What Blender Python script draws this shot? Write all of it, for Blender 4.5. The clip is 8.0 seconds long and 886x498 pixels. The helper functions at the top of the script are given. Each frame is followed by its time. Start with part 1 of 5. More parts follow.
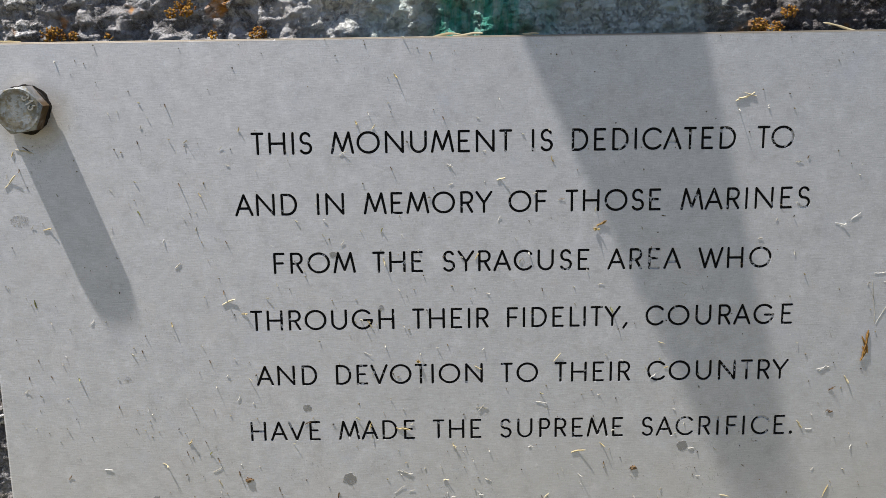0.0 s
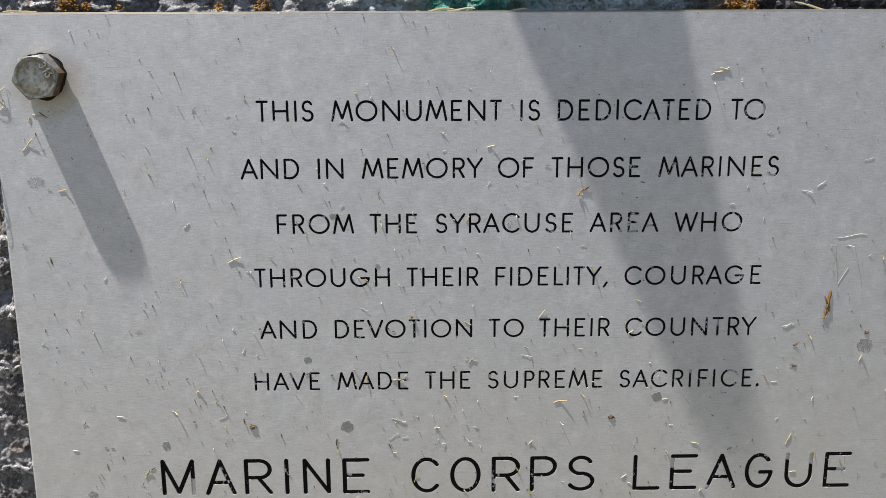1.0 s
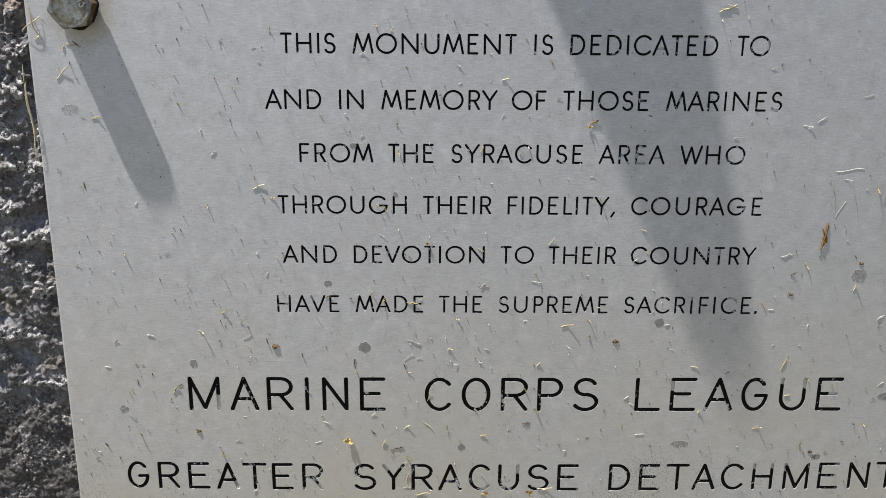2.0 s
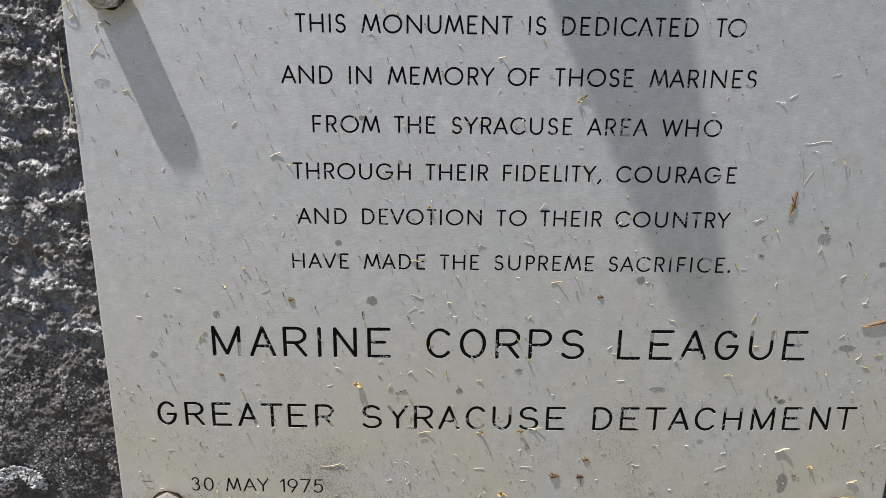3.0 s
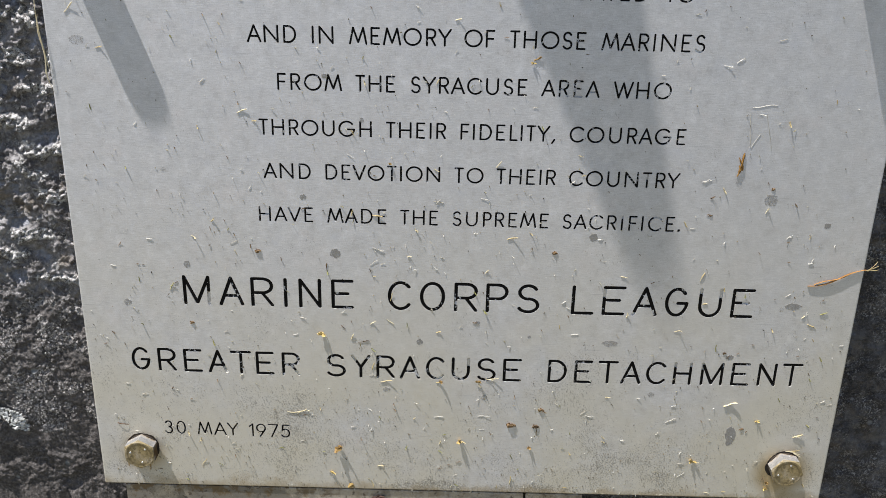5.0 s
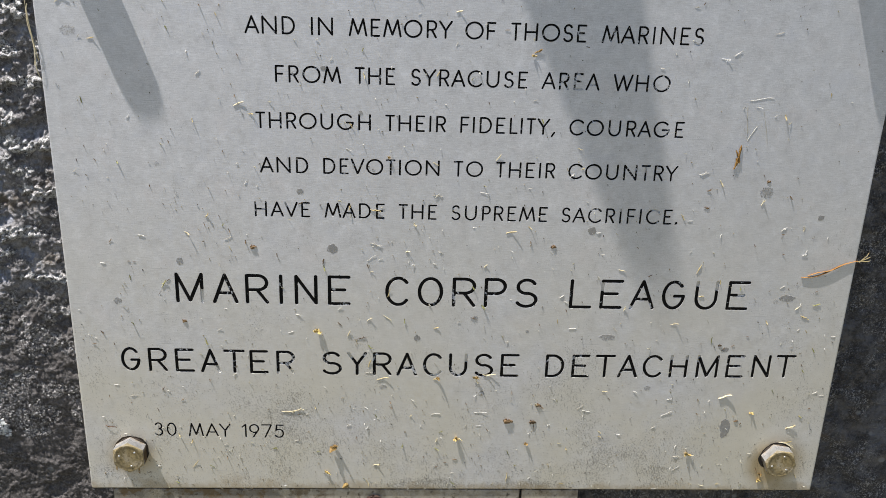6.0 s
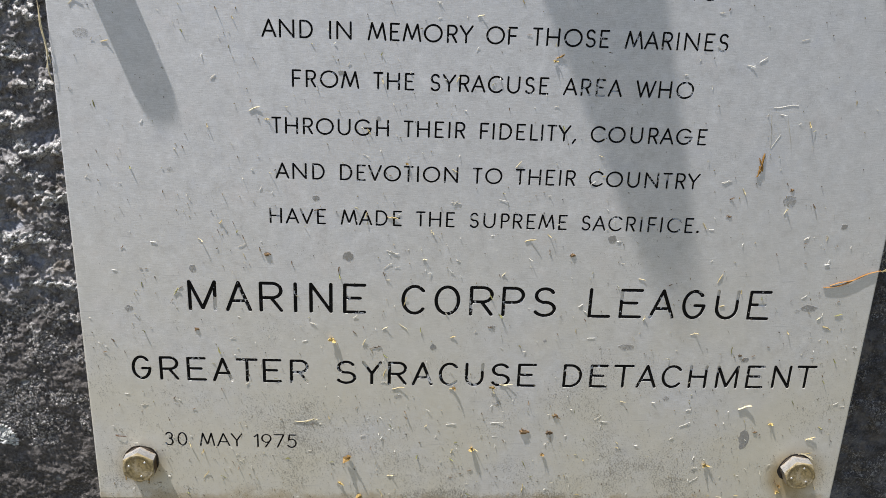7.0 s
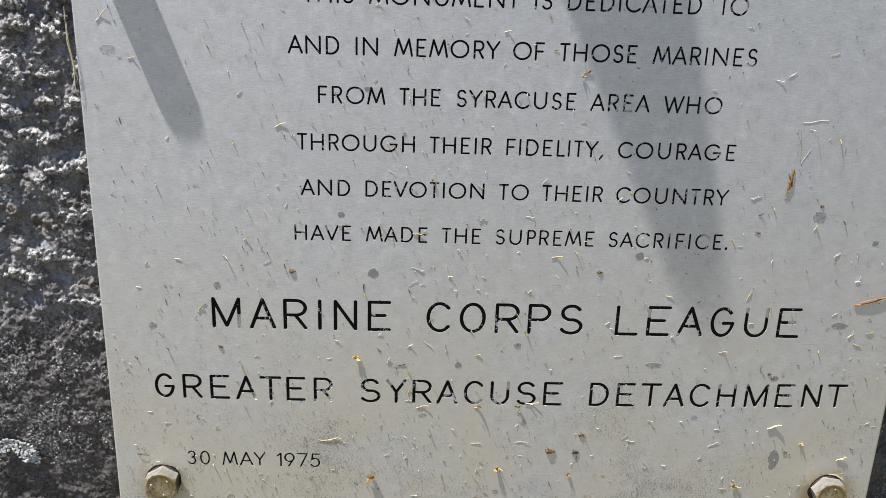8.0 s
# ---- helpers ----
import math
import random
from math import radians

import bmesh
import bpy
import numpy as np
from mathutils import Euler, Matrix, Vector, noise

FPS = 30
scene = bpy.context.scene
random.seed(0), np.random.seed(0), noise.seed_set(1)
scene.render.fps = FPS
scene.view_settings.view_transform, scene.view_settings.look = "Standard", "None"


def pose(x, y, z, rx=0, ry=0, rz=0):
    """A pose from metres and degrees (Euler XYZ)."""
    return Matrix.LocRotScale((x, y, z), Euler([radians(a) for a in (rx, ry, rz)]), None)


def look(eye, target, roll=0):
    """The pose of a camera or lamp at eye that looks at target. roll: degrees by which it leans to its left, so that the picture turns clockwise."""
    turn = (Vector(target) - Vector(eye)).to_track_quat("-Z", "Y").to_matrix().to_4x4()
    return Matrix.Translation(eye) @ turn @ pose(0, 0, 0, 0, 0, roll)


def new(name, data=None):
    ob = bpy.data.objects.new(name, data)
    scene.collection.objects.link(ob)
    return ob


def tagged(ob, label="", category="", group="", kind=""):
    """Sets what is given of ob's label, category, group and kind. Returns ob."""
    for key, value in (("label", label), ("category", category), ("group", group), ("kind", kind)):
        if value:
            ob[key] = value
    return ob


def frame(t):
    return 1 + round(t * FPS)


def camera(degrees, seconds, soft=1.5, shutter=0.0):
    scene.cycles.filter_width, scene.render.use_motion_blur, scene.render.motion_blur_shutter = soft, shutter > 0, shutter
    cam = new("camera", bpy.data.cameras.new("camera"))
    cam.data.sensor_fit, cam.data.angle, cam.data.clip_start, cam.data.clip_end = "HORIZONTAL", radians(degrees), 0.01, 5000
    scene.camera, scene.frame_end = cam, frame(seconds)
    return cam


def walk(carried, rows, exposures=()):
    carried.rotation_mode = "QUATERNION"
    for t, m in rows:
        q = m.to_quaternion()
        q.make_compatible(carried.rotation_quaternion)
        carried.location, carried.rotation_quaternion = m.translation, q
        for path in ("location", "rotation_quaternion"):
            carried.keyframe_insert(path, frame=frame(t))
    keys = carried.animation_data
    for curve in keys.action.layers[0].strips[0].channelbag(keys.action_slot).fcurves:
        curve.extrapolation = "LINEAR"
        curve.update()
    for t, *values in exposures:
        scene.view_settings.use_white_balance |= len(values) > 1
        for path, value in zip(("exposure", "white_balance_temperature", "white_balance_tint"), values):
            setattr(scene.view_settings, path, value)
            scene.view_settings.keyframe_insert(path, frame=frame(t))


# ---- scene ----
cam = camera(51.28, 8.0, soft=0.6)
PATH = [
    (0, (-0.03144, -0.34281, 0.75120), (-0.02471, 1.62128, 0.37401), -0.87),
    (0.3, (-0.03381, -0.35094, 0.75636), (-0.01380, 1.60218, 0.32631), -0.18),
    (0.5, (-0.03807, -0.35730, 0.76267), (-0.00941, 1.59824, 0.34430), 0.30),
    (0.8, (-0.03924, -0.36137, 0.75590), (0.00926, 1.59156, 0.32728), 0.01),
    (1, (-0.03458, -0.36609, 0.75407), (0.00293, 1.58281, 0.30643), -0.27),
    (1.2, (-0.03783, -0.37291, 0.75489), (0.01885, 1.57539, 0.30666), -0.08),
    (1.5, (-0.04289, -0.37799, 0.75060), (0.01906, 1.56256, 0.27058), 0.31),
    (1.7, (-0.03811, -0.38222, 0.74939), (-0.00993, 1.55648, 0.25885), -0.23),
    (2, (-0.03908, -0.38615, 0.74767), (-0.01252, 1.53856, 0.20473), 0.32),
    (2.2, (-0.03676, -0.38653, 0.74686), (-0.02445, 1.53632, 0.19689), 0.46),
    (3.3, (-0.03793, -0.42982, 0.77383), (-0.01963, 1.44440, 0.07599), 0.68),
    (3.5, (-0.03034, -0.43154, 0.77074), (-0.04769, 1.44190, 0.07080), 0.50),
    (4, (-0.01697, -0.43599, 0.77101), (-0.05941, 1.43288, 0.06000), 0.39),
    (4.5, (-0.01233, -0.43337, 0.76677), (-0.04480, 1.43360, 0.05026), 0.37),
    (4.7, (-0.00722, -0.43709, 0.76720), (-0.04594, 1.42562, 0.04002), 0.78),
    (5.8, (-0.03324, -0.44226, 0.76131), (0.06539, 1.43126, 0.06833), 2.11),
    (6, (-0.03433, -0.43888, 0.75867), (0.05840, 1.43131, 0.05597), 1.88),
    (6.5, (-0.04006, -0.43563, 0.75615), (0.05961, 1.43105, 0.04511), 2.07),
    (7, (-0.04505, -0.42985, 0.75873), (0.05718, 1.44084, 0.05867), 2.22),
    (7.5, (-0.05094, -0.42322, 0.75656), (0.04582, 1.45476, 0.07551), 1.97),
    (7.7, (-0.04920, -0.42554, 0.75436), (0.02789, 1.45934, 0.09006), 1.76),
    (8, (-0.05163, -0.42660, 0.75613), (0.02404, 1.45925, 0.09443), 1.91),
]
walk(cam, [(t, look(eye, target, roll)) for t, eye, target, roll in PATH], [(0.0, 0.86, 6230, 13.6), (2.2, 0.82, 6230, 13.6), (3.3, 0.90, 6230, 13.1), (4.7, 1.04, 6200, 13.0), (8.0, 1.04, 6180, 13.0)])

# ---- world, sun, exposure ----
SUN = Vector((-2.50, -0.72, 7.0)).normalized()          # direction towards the sun
world = bpy.data.worlds.new("sky")
scene.world = world
world.use_nodes = True
wn = world.node_tree
sky = wn.nodes.new("ShaderNodeTexSky")
sky.sky_type = "NISHITA"
sky.sun_disc = False
sky.sun_elevation = math.asin(SUN.z)
sky.sun_rotation = math.atan2(SUN.x, SUN.y)
sky.air_density, sky.dust_density, sky.ozone_density = 1.0, 1.2, 1.0
wn.links.new(sky.outputs["Color"], wn.nodes["Background"].inputs["Color"])
wn.nodes["Background"].inputs["Strength"].default_value = 0.062

sun = new("sun", bpy.data.lights.new("sun", "SUN"))
sun.data.energy, sun.data.angle, sun.data.color = 4.9, radians(0.8), (1.0, 0.95, 0.88)
sun.matrix_world = look(SUN * 20, (0, 0, 0))


# ---- materials ----
class Mat:
    """A small wrapper to write node materials briefly."""

    def __init__(self, name, rough=0.6, metal=0.0, place=False):
        self.m = bpy.data.materials.new(name)
        self.m.use_nodes = True
        self.t = self.m.node_tree
        self.p = self.t.nodes["Principled BSDF"]
        self.p.inputs["Roughness"].default_value = rough
        self.p.inputs["Metallic"].default_value = metal
        self.obj = self.t.nodes.new("ShaderNodeNewGeometry").outputs["Position"] if place else self.t.nodes.new("ShaderNodeTexCoord").outputs["Object"]

    def put(self, sock, value):
        if isinstance(value, bpy.types.NodeSocket):
            self.t.links.new(value, sock)
        else:
            sock.default_value = value

    def scaled(self, s, at=(0, 0, 0)):
        n = self.t.nodes.new("ShaderNodeMapping")
        self.put(n.inputs["Vector"], self.obj)
        n.inputs["Scale"].default_value = s
        n.inputs["Location"].default_value = at
        return n.outputs["Vector"]

    def slanted(self, s, degrees, at=(0, 0, 0)):
        """Coordinates turned about the y axis first and stretched after."""
        n = self.t.nodes.new("ShaderNodeMapping")
        n.vector_type = "TEXTURE"
        self.put(n.inputs["Vector"], self.obj)
        n.inputs["Rotation"].default_value = (0, radians(degrees), 0)
        n.inputs["Scale"].default_value = tuple(1 / v for v in s)
        n.inputs["Location"].default_value = at
        return n.outputs["Vector"]

    def noise(self, scale, detail=4.0, rough=0.55, vec=None, distort=0.0):
        n = self.t.nodes.new("ShaderNodeTexNoise")
        self.put(n.inputs["Vector"], vec or self.obj)
        n.inputs["Scale"].default_value = scale
        n.inputs["Detail"].default_value = detail
        n.inputs["Roughness"].default_value = rough
        n.inputs["Distortion"].default_value = distort
        return n.outputs["Fac"]

    def voronoi(self, scale, vec=None, rand=1.0):
        n = self.t.nodes.new("ShaderNodeTexVoronoi")
        self.put(n.inputs["Vector"], vec or self.obj)
        n.inputs["Scale"].default_value = scale
        n.inputs["Randomness"].default_value = rand
        return n.outputs["Distance"], n.outputs["Color"]

    def ramp(self, value, a, b, lo=0.0, hi=1.0):
        n = self.t.nodes.new("ShaderNodeMapRange")
        n.interpolation_type = "SMOOTHSTEP"
        self.put(n.inputs["Value"], value)
        for k, v in (("From Min", a), ("From Max", b), ("To Min", lo), ("To Max", hi)):
            n.inputs[k].default_value = v
        return n.outputs["Result"]

    def math(self, op, a, b=0.0):
        n = self.t.nodes.new("ShaderNodeMath")
        n.operation = op
        self.put(n.inputs[0], a)
        self.put(n.inputs[1], b)
        return n.outputs[0]

    def axes(self, vec=None):
        n = self.t.nodes.new("ShaderNodeSeparateXYZ")
        self.put(n.inputs[0], vec or self.obj)
        return n.outputs

    def mix(self, fac, a, b):
        n = self.t.nodes.new("ShaderNodeMix")
        n.data_type = "RGBA"
        self.put(n.inputs["Factor"], fac)
        self.put(n.inputs["A"], (*a, 1) if isinstance(a, tuple) else a)
        self.put(n.inputs["B"], (*b, 1) if isinstance(b, tuple) else b)
        return n.outputs["Result"]

    def random(self):
        return self.t.nodes.new("ShaderNodeObjectInfo").outputs["Random"]

    def cover(self, title):
        n = self.t.nodes.new("ShaderNodeAttribute")
        n.attribute_name = title
        return n.outputs["Fac"]

    def island(self):
        return self.t.nodes.new("ShaderNodeNewGeometry").outputs["Random Per Island"]

    def colour(self, c):
        self.put(self.p.inputs["Base Color"], (*c, 1) if isinstance(c, tuple) else c)
        return self

    def rough(self, r):
        self.put(self.p.inputs["Roughness"], r)
        return self

    def bump(self, height, distance, strength=1.0):
        n = self.t.nodes.new("ShaderNodeBump")
        self.put(n.inputs["Height"], height)
        n.inputs["Distance"].default_value = distance
        n.inputs["Strength"].default_value = strength
        self.put(self.p.inputs["Normal"], n.outputs["Normal"])
        return self


def window(m, v, lo, hi, soft):
    """1 between lo and hi of the value v, fading over soft."""
    return m.math("MULTIPLY", m.ramp(v, lo - soft, lo + soft), m.ramp(v, hi + soft, hi - soft))


def aluminium(name, grime=0.0):
    m = Mat(name, 0.5, 0.50)
    x, y, z = m.axes()
    brush = m.noise(1.0, 3.0, 0.65, m.scaled((230, 110, 2700)))
    brush2 = m.noise(1.0, 3.0, 0.6, m.scaled((60, 60, 1000), (3, 1, 2)))
    cloud = m.noise(9.0, 5.0, 0.6)
    c = m.mix(m.ramp(brush, 0.30, 0.72), (0.57, 0.57, 0.57), (0.725, 0.725, 0.725))
    tint = m.noise(55.0, 4.0, 0.6, m.scaled((1, 1, 1), (8, 8, 1)))
    c = m.mix(m.ramp(tint, 0.52, 0.70, 0.0, 0.30), c, (0.60, 0.62, 0.68))
    c = m.mix(m.ramp(tint, 0.48, 0.30, 0.0, 0.30), c, (0.70, 0.655, 0.64))
    c = m.mix(m.ramp(brush2, 0.55, 0.75, 0.0, 0.12), c, (0.52, 0.52, 0.52))
    # weathering in small blotches, and a fine grain
    blot = m.noise(130.0, 6.0, 0.75)
    c = m.mix(m.ramp(blot, 0.50, 0.70, 0.0, 0.58), c, (0.47, 0.465, 0.46))
    c = m.mix(m.ramp(blot, 0.50, 0.30, 0.0, 0.60), c, (0.83, 0.83, 0.84))
    fuzz = m.noise(1700.0, 3.0, 0.75)
    c = m.mix(m.ramp(fuzz, 0.54, 0.70, 0.0, 0.55), c, (0.40, 0.39, 0.38))
    c = m.mix(m.ramp(fuzz, 0.46, 0.31, 0.0, 0.55), c, (0.88, 0.88, 0.88))
    c = m.mix(m.ramp(cloud, 0.42, 0.75, 0.0, 0.30), c, (0.58, 0.575, 0.56))
    # a yellowish film low on the plate, splashed up from the soil
    low = m.math("MULTIPLY", m.ramp(z, 0.66, 0.46), m.ramp(m.noise(14.0, 5.0, 0.6), 0.22, 0.65))
    c = m.mix(m.math("MULTIPLY", low, 0.80), c, (0.66, 0.622, 0.50))
    # brown washed out from under the bolts
    for bx, bz, much in ((-.1805, .738, .35), (-.1785, .470, .55), (.1785, .4675, .85)):
        far = m.math("SQRT", m.math("ADD", m.math("POWER", m.math("SUBTRACT", x, bx), 2.0), m.math("POWER", m.math("SUBTRACT", z, bz), 2.0)))
        far = m.math("ADD", far, m.ramp(cloud, 0.3, 0.7, -0.004, 0.004))
        c = m.mix(m.ramp(far, 0.020, 0.0085, 0.0, much), c, (0.40, 0.31, 0.16))
    # fine dark specks in drifts, thicker low down
    grain = m.noise(1.0, 3.0, 0.7, m.scaled((1000, 300, 2100)))
    grain2 = m.noise(1.0, 2.0, 0.6, m.slanted((1500, 300, 520), -19, (2, 5, 9)))
    slant_streak = m.noise(1.0, 2.0, 0.5, m.slanted((900, 300, 210), -17, (5, 1, 3)))
    patch = m.noise(24.0, 5.0, 0.7)
    lot = m.math("ADD", m.ramp(z, 0.62, 0.46, 0.0, 0.085), m.ramp(patch, 0.38, 0.70, -0.050, 0.060))
    for dx, dz, wide, high, much in ((-.098, .503, .030, .022, .066), (-.100, .474, .034, .016, .052), (.100, .466, .046, .020, .030), (.055, .460, .030, .012, .028), (-.020, .4515, .030, .006, .085), (.040, .4510, .040, .005, .070), (.194, .466, .008, .010, .070), (-.185, .470, .016, .020, .030)):
        far = m.math("ADD", m.math("POWER", m.math("DIVIDE", m.math("SUBTRACT", x, dx), wide), 2.0), m.math("POWER", m.math("DIVIDE", m.math("SUBTRACT", z, dz), high), 2.0))
        lot = m.math("ADD", lot, m.ramp(far, 1.3, 0.0, 0.0, much))
    lot = m.math("ADD", lot, grime - 0.020)
    speck = m.ramp(m.math("ADD", grain, lot), 0.655, 0.70)
    speck2 = m.ramp(m.math("ADD", grain2, lot), 0.690, 0.72)
    dirt = m.math("MAXIMUM", m.math("MULTIPLY", speck, 0.60), m.math("MULTIPLY", speck2, 0.45))
    c = m.mix(dirt, c, (0.09, 0.08, 0.062))
    # slanted streaks: dirt, and the clippings' thin cast shadows put into the colour
    c = m.mix(m.ramp(m.math("ADD", slant_streak, lot), 0.70, 0.76, 0.0, 0.38), c, (0.20, 0.18, 0.14))
    # soil and rust washed along the lower edge
    hem = m.math("ADD", z, m.ramp(m.noise(40.0, 5.0, 0.7), 0.25, 0.75, -0.006, 0.006))
    c = m.mix(m.math("MULTIPLY", m.ramp(hem, 0.4555, 0.4485), 0.5), c, (0.36, 0.27, 0.13))
    # dust and soil lying along the upper edge
    c = m.mix(m.ramp(z, 0.7628, 0.7636, 0.0, 0.85), c, (0.20, 0.155, 0.085))
    # sparse pale flecks
    fleck = m.ramp(m.noise(1.0, 2.0, 0.6, m.scaled((480, 300, 700), (7, 1, 4))), 0.70, 0.74)
    c = m.mix(m.math("MULTIPLY", fleck, 0.7), c, (0.84, 0.83, 0.78))
    # thin horizontal scratches
    sd, sc = m.voronoi(1.0, m.scaled((45, 0.0, 1300), (5, 0, 0)))
    sr, sg, sb = m.axes(sc)
    scr = m.math("MULTIPLY", m.math("LESS_THAN", sr, 0.035), m.ramp(sd, 0.30, 0.12))
    c = m.mix(m.math("MULTIPLY", scr, 0.35), c, (0.36, 0.36, 0.36))
    if grime:
        dull = m.noise(38.0, 5.0, 0.7, m.scaled((1, 1, 1), (4, 4, 4)))
        c = m.mix(m.ramp(dull, 0.35, 0.65, 0.15, 0.55), c, (0.36, 0.36, 0.35))
        foul = m.math("ADD", dull, m.ramp(x, -0.075, -0.11, 0.0, 0.16))
        c = m.mix(m.ramp(foul, 0.52, 0.66, 0.0, 0.70), c, (0.16, 0.145, 0.12))
        c = m.mix(m.ramp(m.noise(300.0, 4.0, 0.7), 0.56, 0.66, 0.0, 0.8), c, (0.07, 0.055, 0.04))
        caked = m.math("MULTIPLY", m.ramp(m.math("ADD", z, m.ramp(m.noise(120.0, 5.0, 0.75), 0.3, 0.7, -0.007, 0.007)), 0.4440, 0.4500), m.ramp(x, -0.06, -0.10, 0.35, 0.9))
        c = m.mix(caked, c, (0.17, 0.12, 0.06))
    m.colour(c).rough(m.ramp(brush, 0.2, 0.8, 0.42, 0.60))
    m.bump(m.math("ADD", brush, m.math("MULTIPLY", dirt, 0.8)), 0.00005, 0.4)
    # the brushing runs level, so the gloss spreads up and down
    grain_way = m.t.nodes.new("ShaderNodeCombineXYZ")
    grain_way.inputs[2].default_value = 1.0
    m.put(m.p.inputs["Tangent"], grain_way.outputs[0])
    m.p.inputs["Anisotropic"].default_value = 0.5
    return m.m


PLATE = aluminium("weathered brushed aluminium")
LEDGE = aluminium("grimy aluminium", 0.02)


def paint_material():
    m = Mat("black engraving paint", 0.55, place=True)
    worn = m.noise(620.0, 4.0, 0.65)
    big = m.noise(70.0, 3.0, 0.6)
    x, y, z = m.axes()
    # wear is heavier to the right of the six upper lines, in the sixth line and in parts of the eighth
    more = m.math("ADD", m.math("MULTIPLY", window(m, x, 0.06, 0.100, 0.012), 0.018), m.math("MULTIPLY", window(m, z, 0.611, 0.620, 0.002), 0.010))
    more = m.math("MULTIPLY", more, m.ramp(z, 0.58, 0.60))
    more = m.math("ADD", more, m.math("MULTIPLY", m.math("MULTIPLY", window(m, z, 0.515, 0.540, 0.004), window(m, x, -0.13, -0.01, 0.03)), 0.035))
    k = m.math("ADD", m.math("ADD", m.math("MULTIPLY", worn, 0.5), m.math("MULTIPLY", big, 0.5)), more)
    chip = m.ramp(k, 0.592, 0.610)
    m.colour(m.mix(chip, (0.004, 0.004, 0.0045), (0.55, 0.55, 0.54)))
    m.bump(worn, 0.0002, 0.6)
    m.p.inputs["Specular IOR Level"].default_value = 0.12
    return m.m


PAINT = paint_material()


def rock_material():
    m = Mat("lichen-grown limestone", 0.9)
    x, y, z = m.axes()
    n1 = m.noise(16.0, 6.0, 0.62)
    n2 = m.noise(95.0, 6.0, 0.70, distort=0.5)
    n3 = m.noise(560.0, 3.0, 0.65)
    n4 = m.noise(34.0, 5.0, 0.6, m.scaled((1, 1, 1), (4, 2, 7)))
    high = m.ramp(z, 0.49, 0.56, 0.50, 1.0)
    n6 = m.noise(230.0, 5.0, 0.75, distort=0.4)
    n5 = m.noise(1000.0, 3.0, 0.72)
    crust, frost = m.cover("crust"), m.cover("frost")
    # black-grown stone, pale granular crust on what stands proud
    c = m.mix(m.ramp(n2, 0.36, 0.64), (0.10, 0.093, 0.090), (0.30, 0.29, 0.285))
    c = m.mix(m.ramp(n1, 0.48, 0.68, 0.0, 0.5), c, (0.25, 0.25, 0.255))
    crusty = m.math("MULTIPLY", m.ramp(m.math("ADD", crust, m.ramp(n6, 0.3, 0.7, -0.55, 0.55)), 0.18, 0.52), high)
    c = m.mix(crusty, c, m.mix(m.ramp(n3, 0.37, 0.55), (0.15, 0.143, 0.137), (0.74, 0.73, 0.70)))
    # pores and a fine sparkle, mostly in the crust
    amid = m.math("ADD", m.math("MULTIPLY", crusty, 0.65), 0.35)
    c = m.mix(m.math("MULTIPLY", m.ramp(n5, 0.47, 0.38, 0.0, 0.85), amid), c, (0.026, 0.023, 0.020))
    c = m.mix(m.math("MULTIPLY", m.ramp(n5, 0.54, 0.63, 0.0, 0.70), amid), c, (0.66, 0.64, 0.60))
    # bluish-white crust in the hollows
    c = m.mix(m.math("MULTIPLY", frost, m.ramp(n6, 0.38, 0.60, 0.10, 0.70)), c, (0.36, 0.39, 0.46))
    # a brown tinge here and there
    c = m.mix(m.ramp(m.noise(40.0, 3.0, 0.6, m.scaled((1, 1, 1), (3, 7, 2))), 0.60, 0.70, 0.0, 0.45), c, (0.15, 0.11, 0.055))
    # darker low on the stone and towards its right side
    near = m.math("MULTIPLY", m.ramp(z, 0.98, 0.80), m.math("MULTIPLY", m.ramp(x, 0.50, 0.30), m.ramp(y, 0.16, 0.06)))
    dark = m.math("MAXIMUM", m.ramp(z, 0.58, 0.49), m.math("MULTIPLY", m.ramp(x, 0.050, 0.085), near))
    # a paler crusted drift low beside the plaque
    zs = m.math("ADD", z, m.ramp(n4, 0.3, 0.7, -0.016, 0.016))
    drift = m.math("MULTIPLY", window(m, zs, 0.470, 0.515, 0.009), m.ramp(x, -0.19, -0.215))
    dark = m.math("SUBTRACT", dark, m.math("MULTIPLY", drift, 0.45))
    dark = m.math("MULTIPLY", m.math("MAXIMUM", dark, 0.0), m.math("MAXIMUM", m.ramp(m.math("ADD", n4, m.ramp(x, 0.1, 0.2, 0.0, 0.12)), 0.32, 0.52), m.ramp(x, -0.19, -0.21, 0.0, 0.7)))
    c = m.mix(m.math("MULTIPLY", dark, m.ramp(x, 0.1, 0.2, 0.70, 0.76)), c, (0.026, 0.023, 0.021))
    black = m.math("MULTIPLY", m.math("MULTIPLY", m.ramp(zs, 0.469, 0.459), m.ramp(x, -0.19, -0.205)), m.math("SUBTRACT", 1.0, frost))
    c = m.mix(m.math("MULTIPLY", black, 0.80), c, (0.022, 0.020, 0.018))
    salt = m.math("MULTIPLY", m.ramp(n5, 0.505, 0.575), m.ramp(m.noise(60.0, 4.0, 0.6, m.scaled((1, 1, 1), (2, 2, 2))), 0.40, 0.64, 0.10, 0.85))
    salt = m.math("MULTIPLY", salt, m.ramp(n3, 0.42, 0.58, 0.2, 1.0))
    c = m.mix(m.math("MULTIPLY", m.math("MULTIPLY", salt, dark), m.ramp(x, 0.0, 0.15, 1.0, 0.75)), c, (0.66, 0.64, 0.60))
    c = m.mix(m.math("MULTIPLY", m.math("MULTIPLY", m.ramp(n2, 0.50, 0.66), dark), 0.6), c, (0.17, 0.152, 0.13))
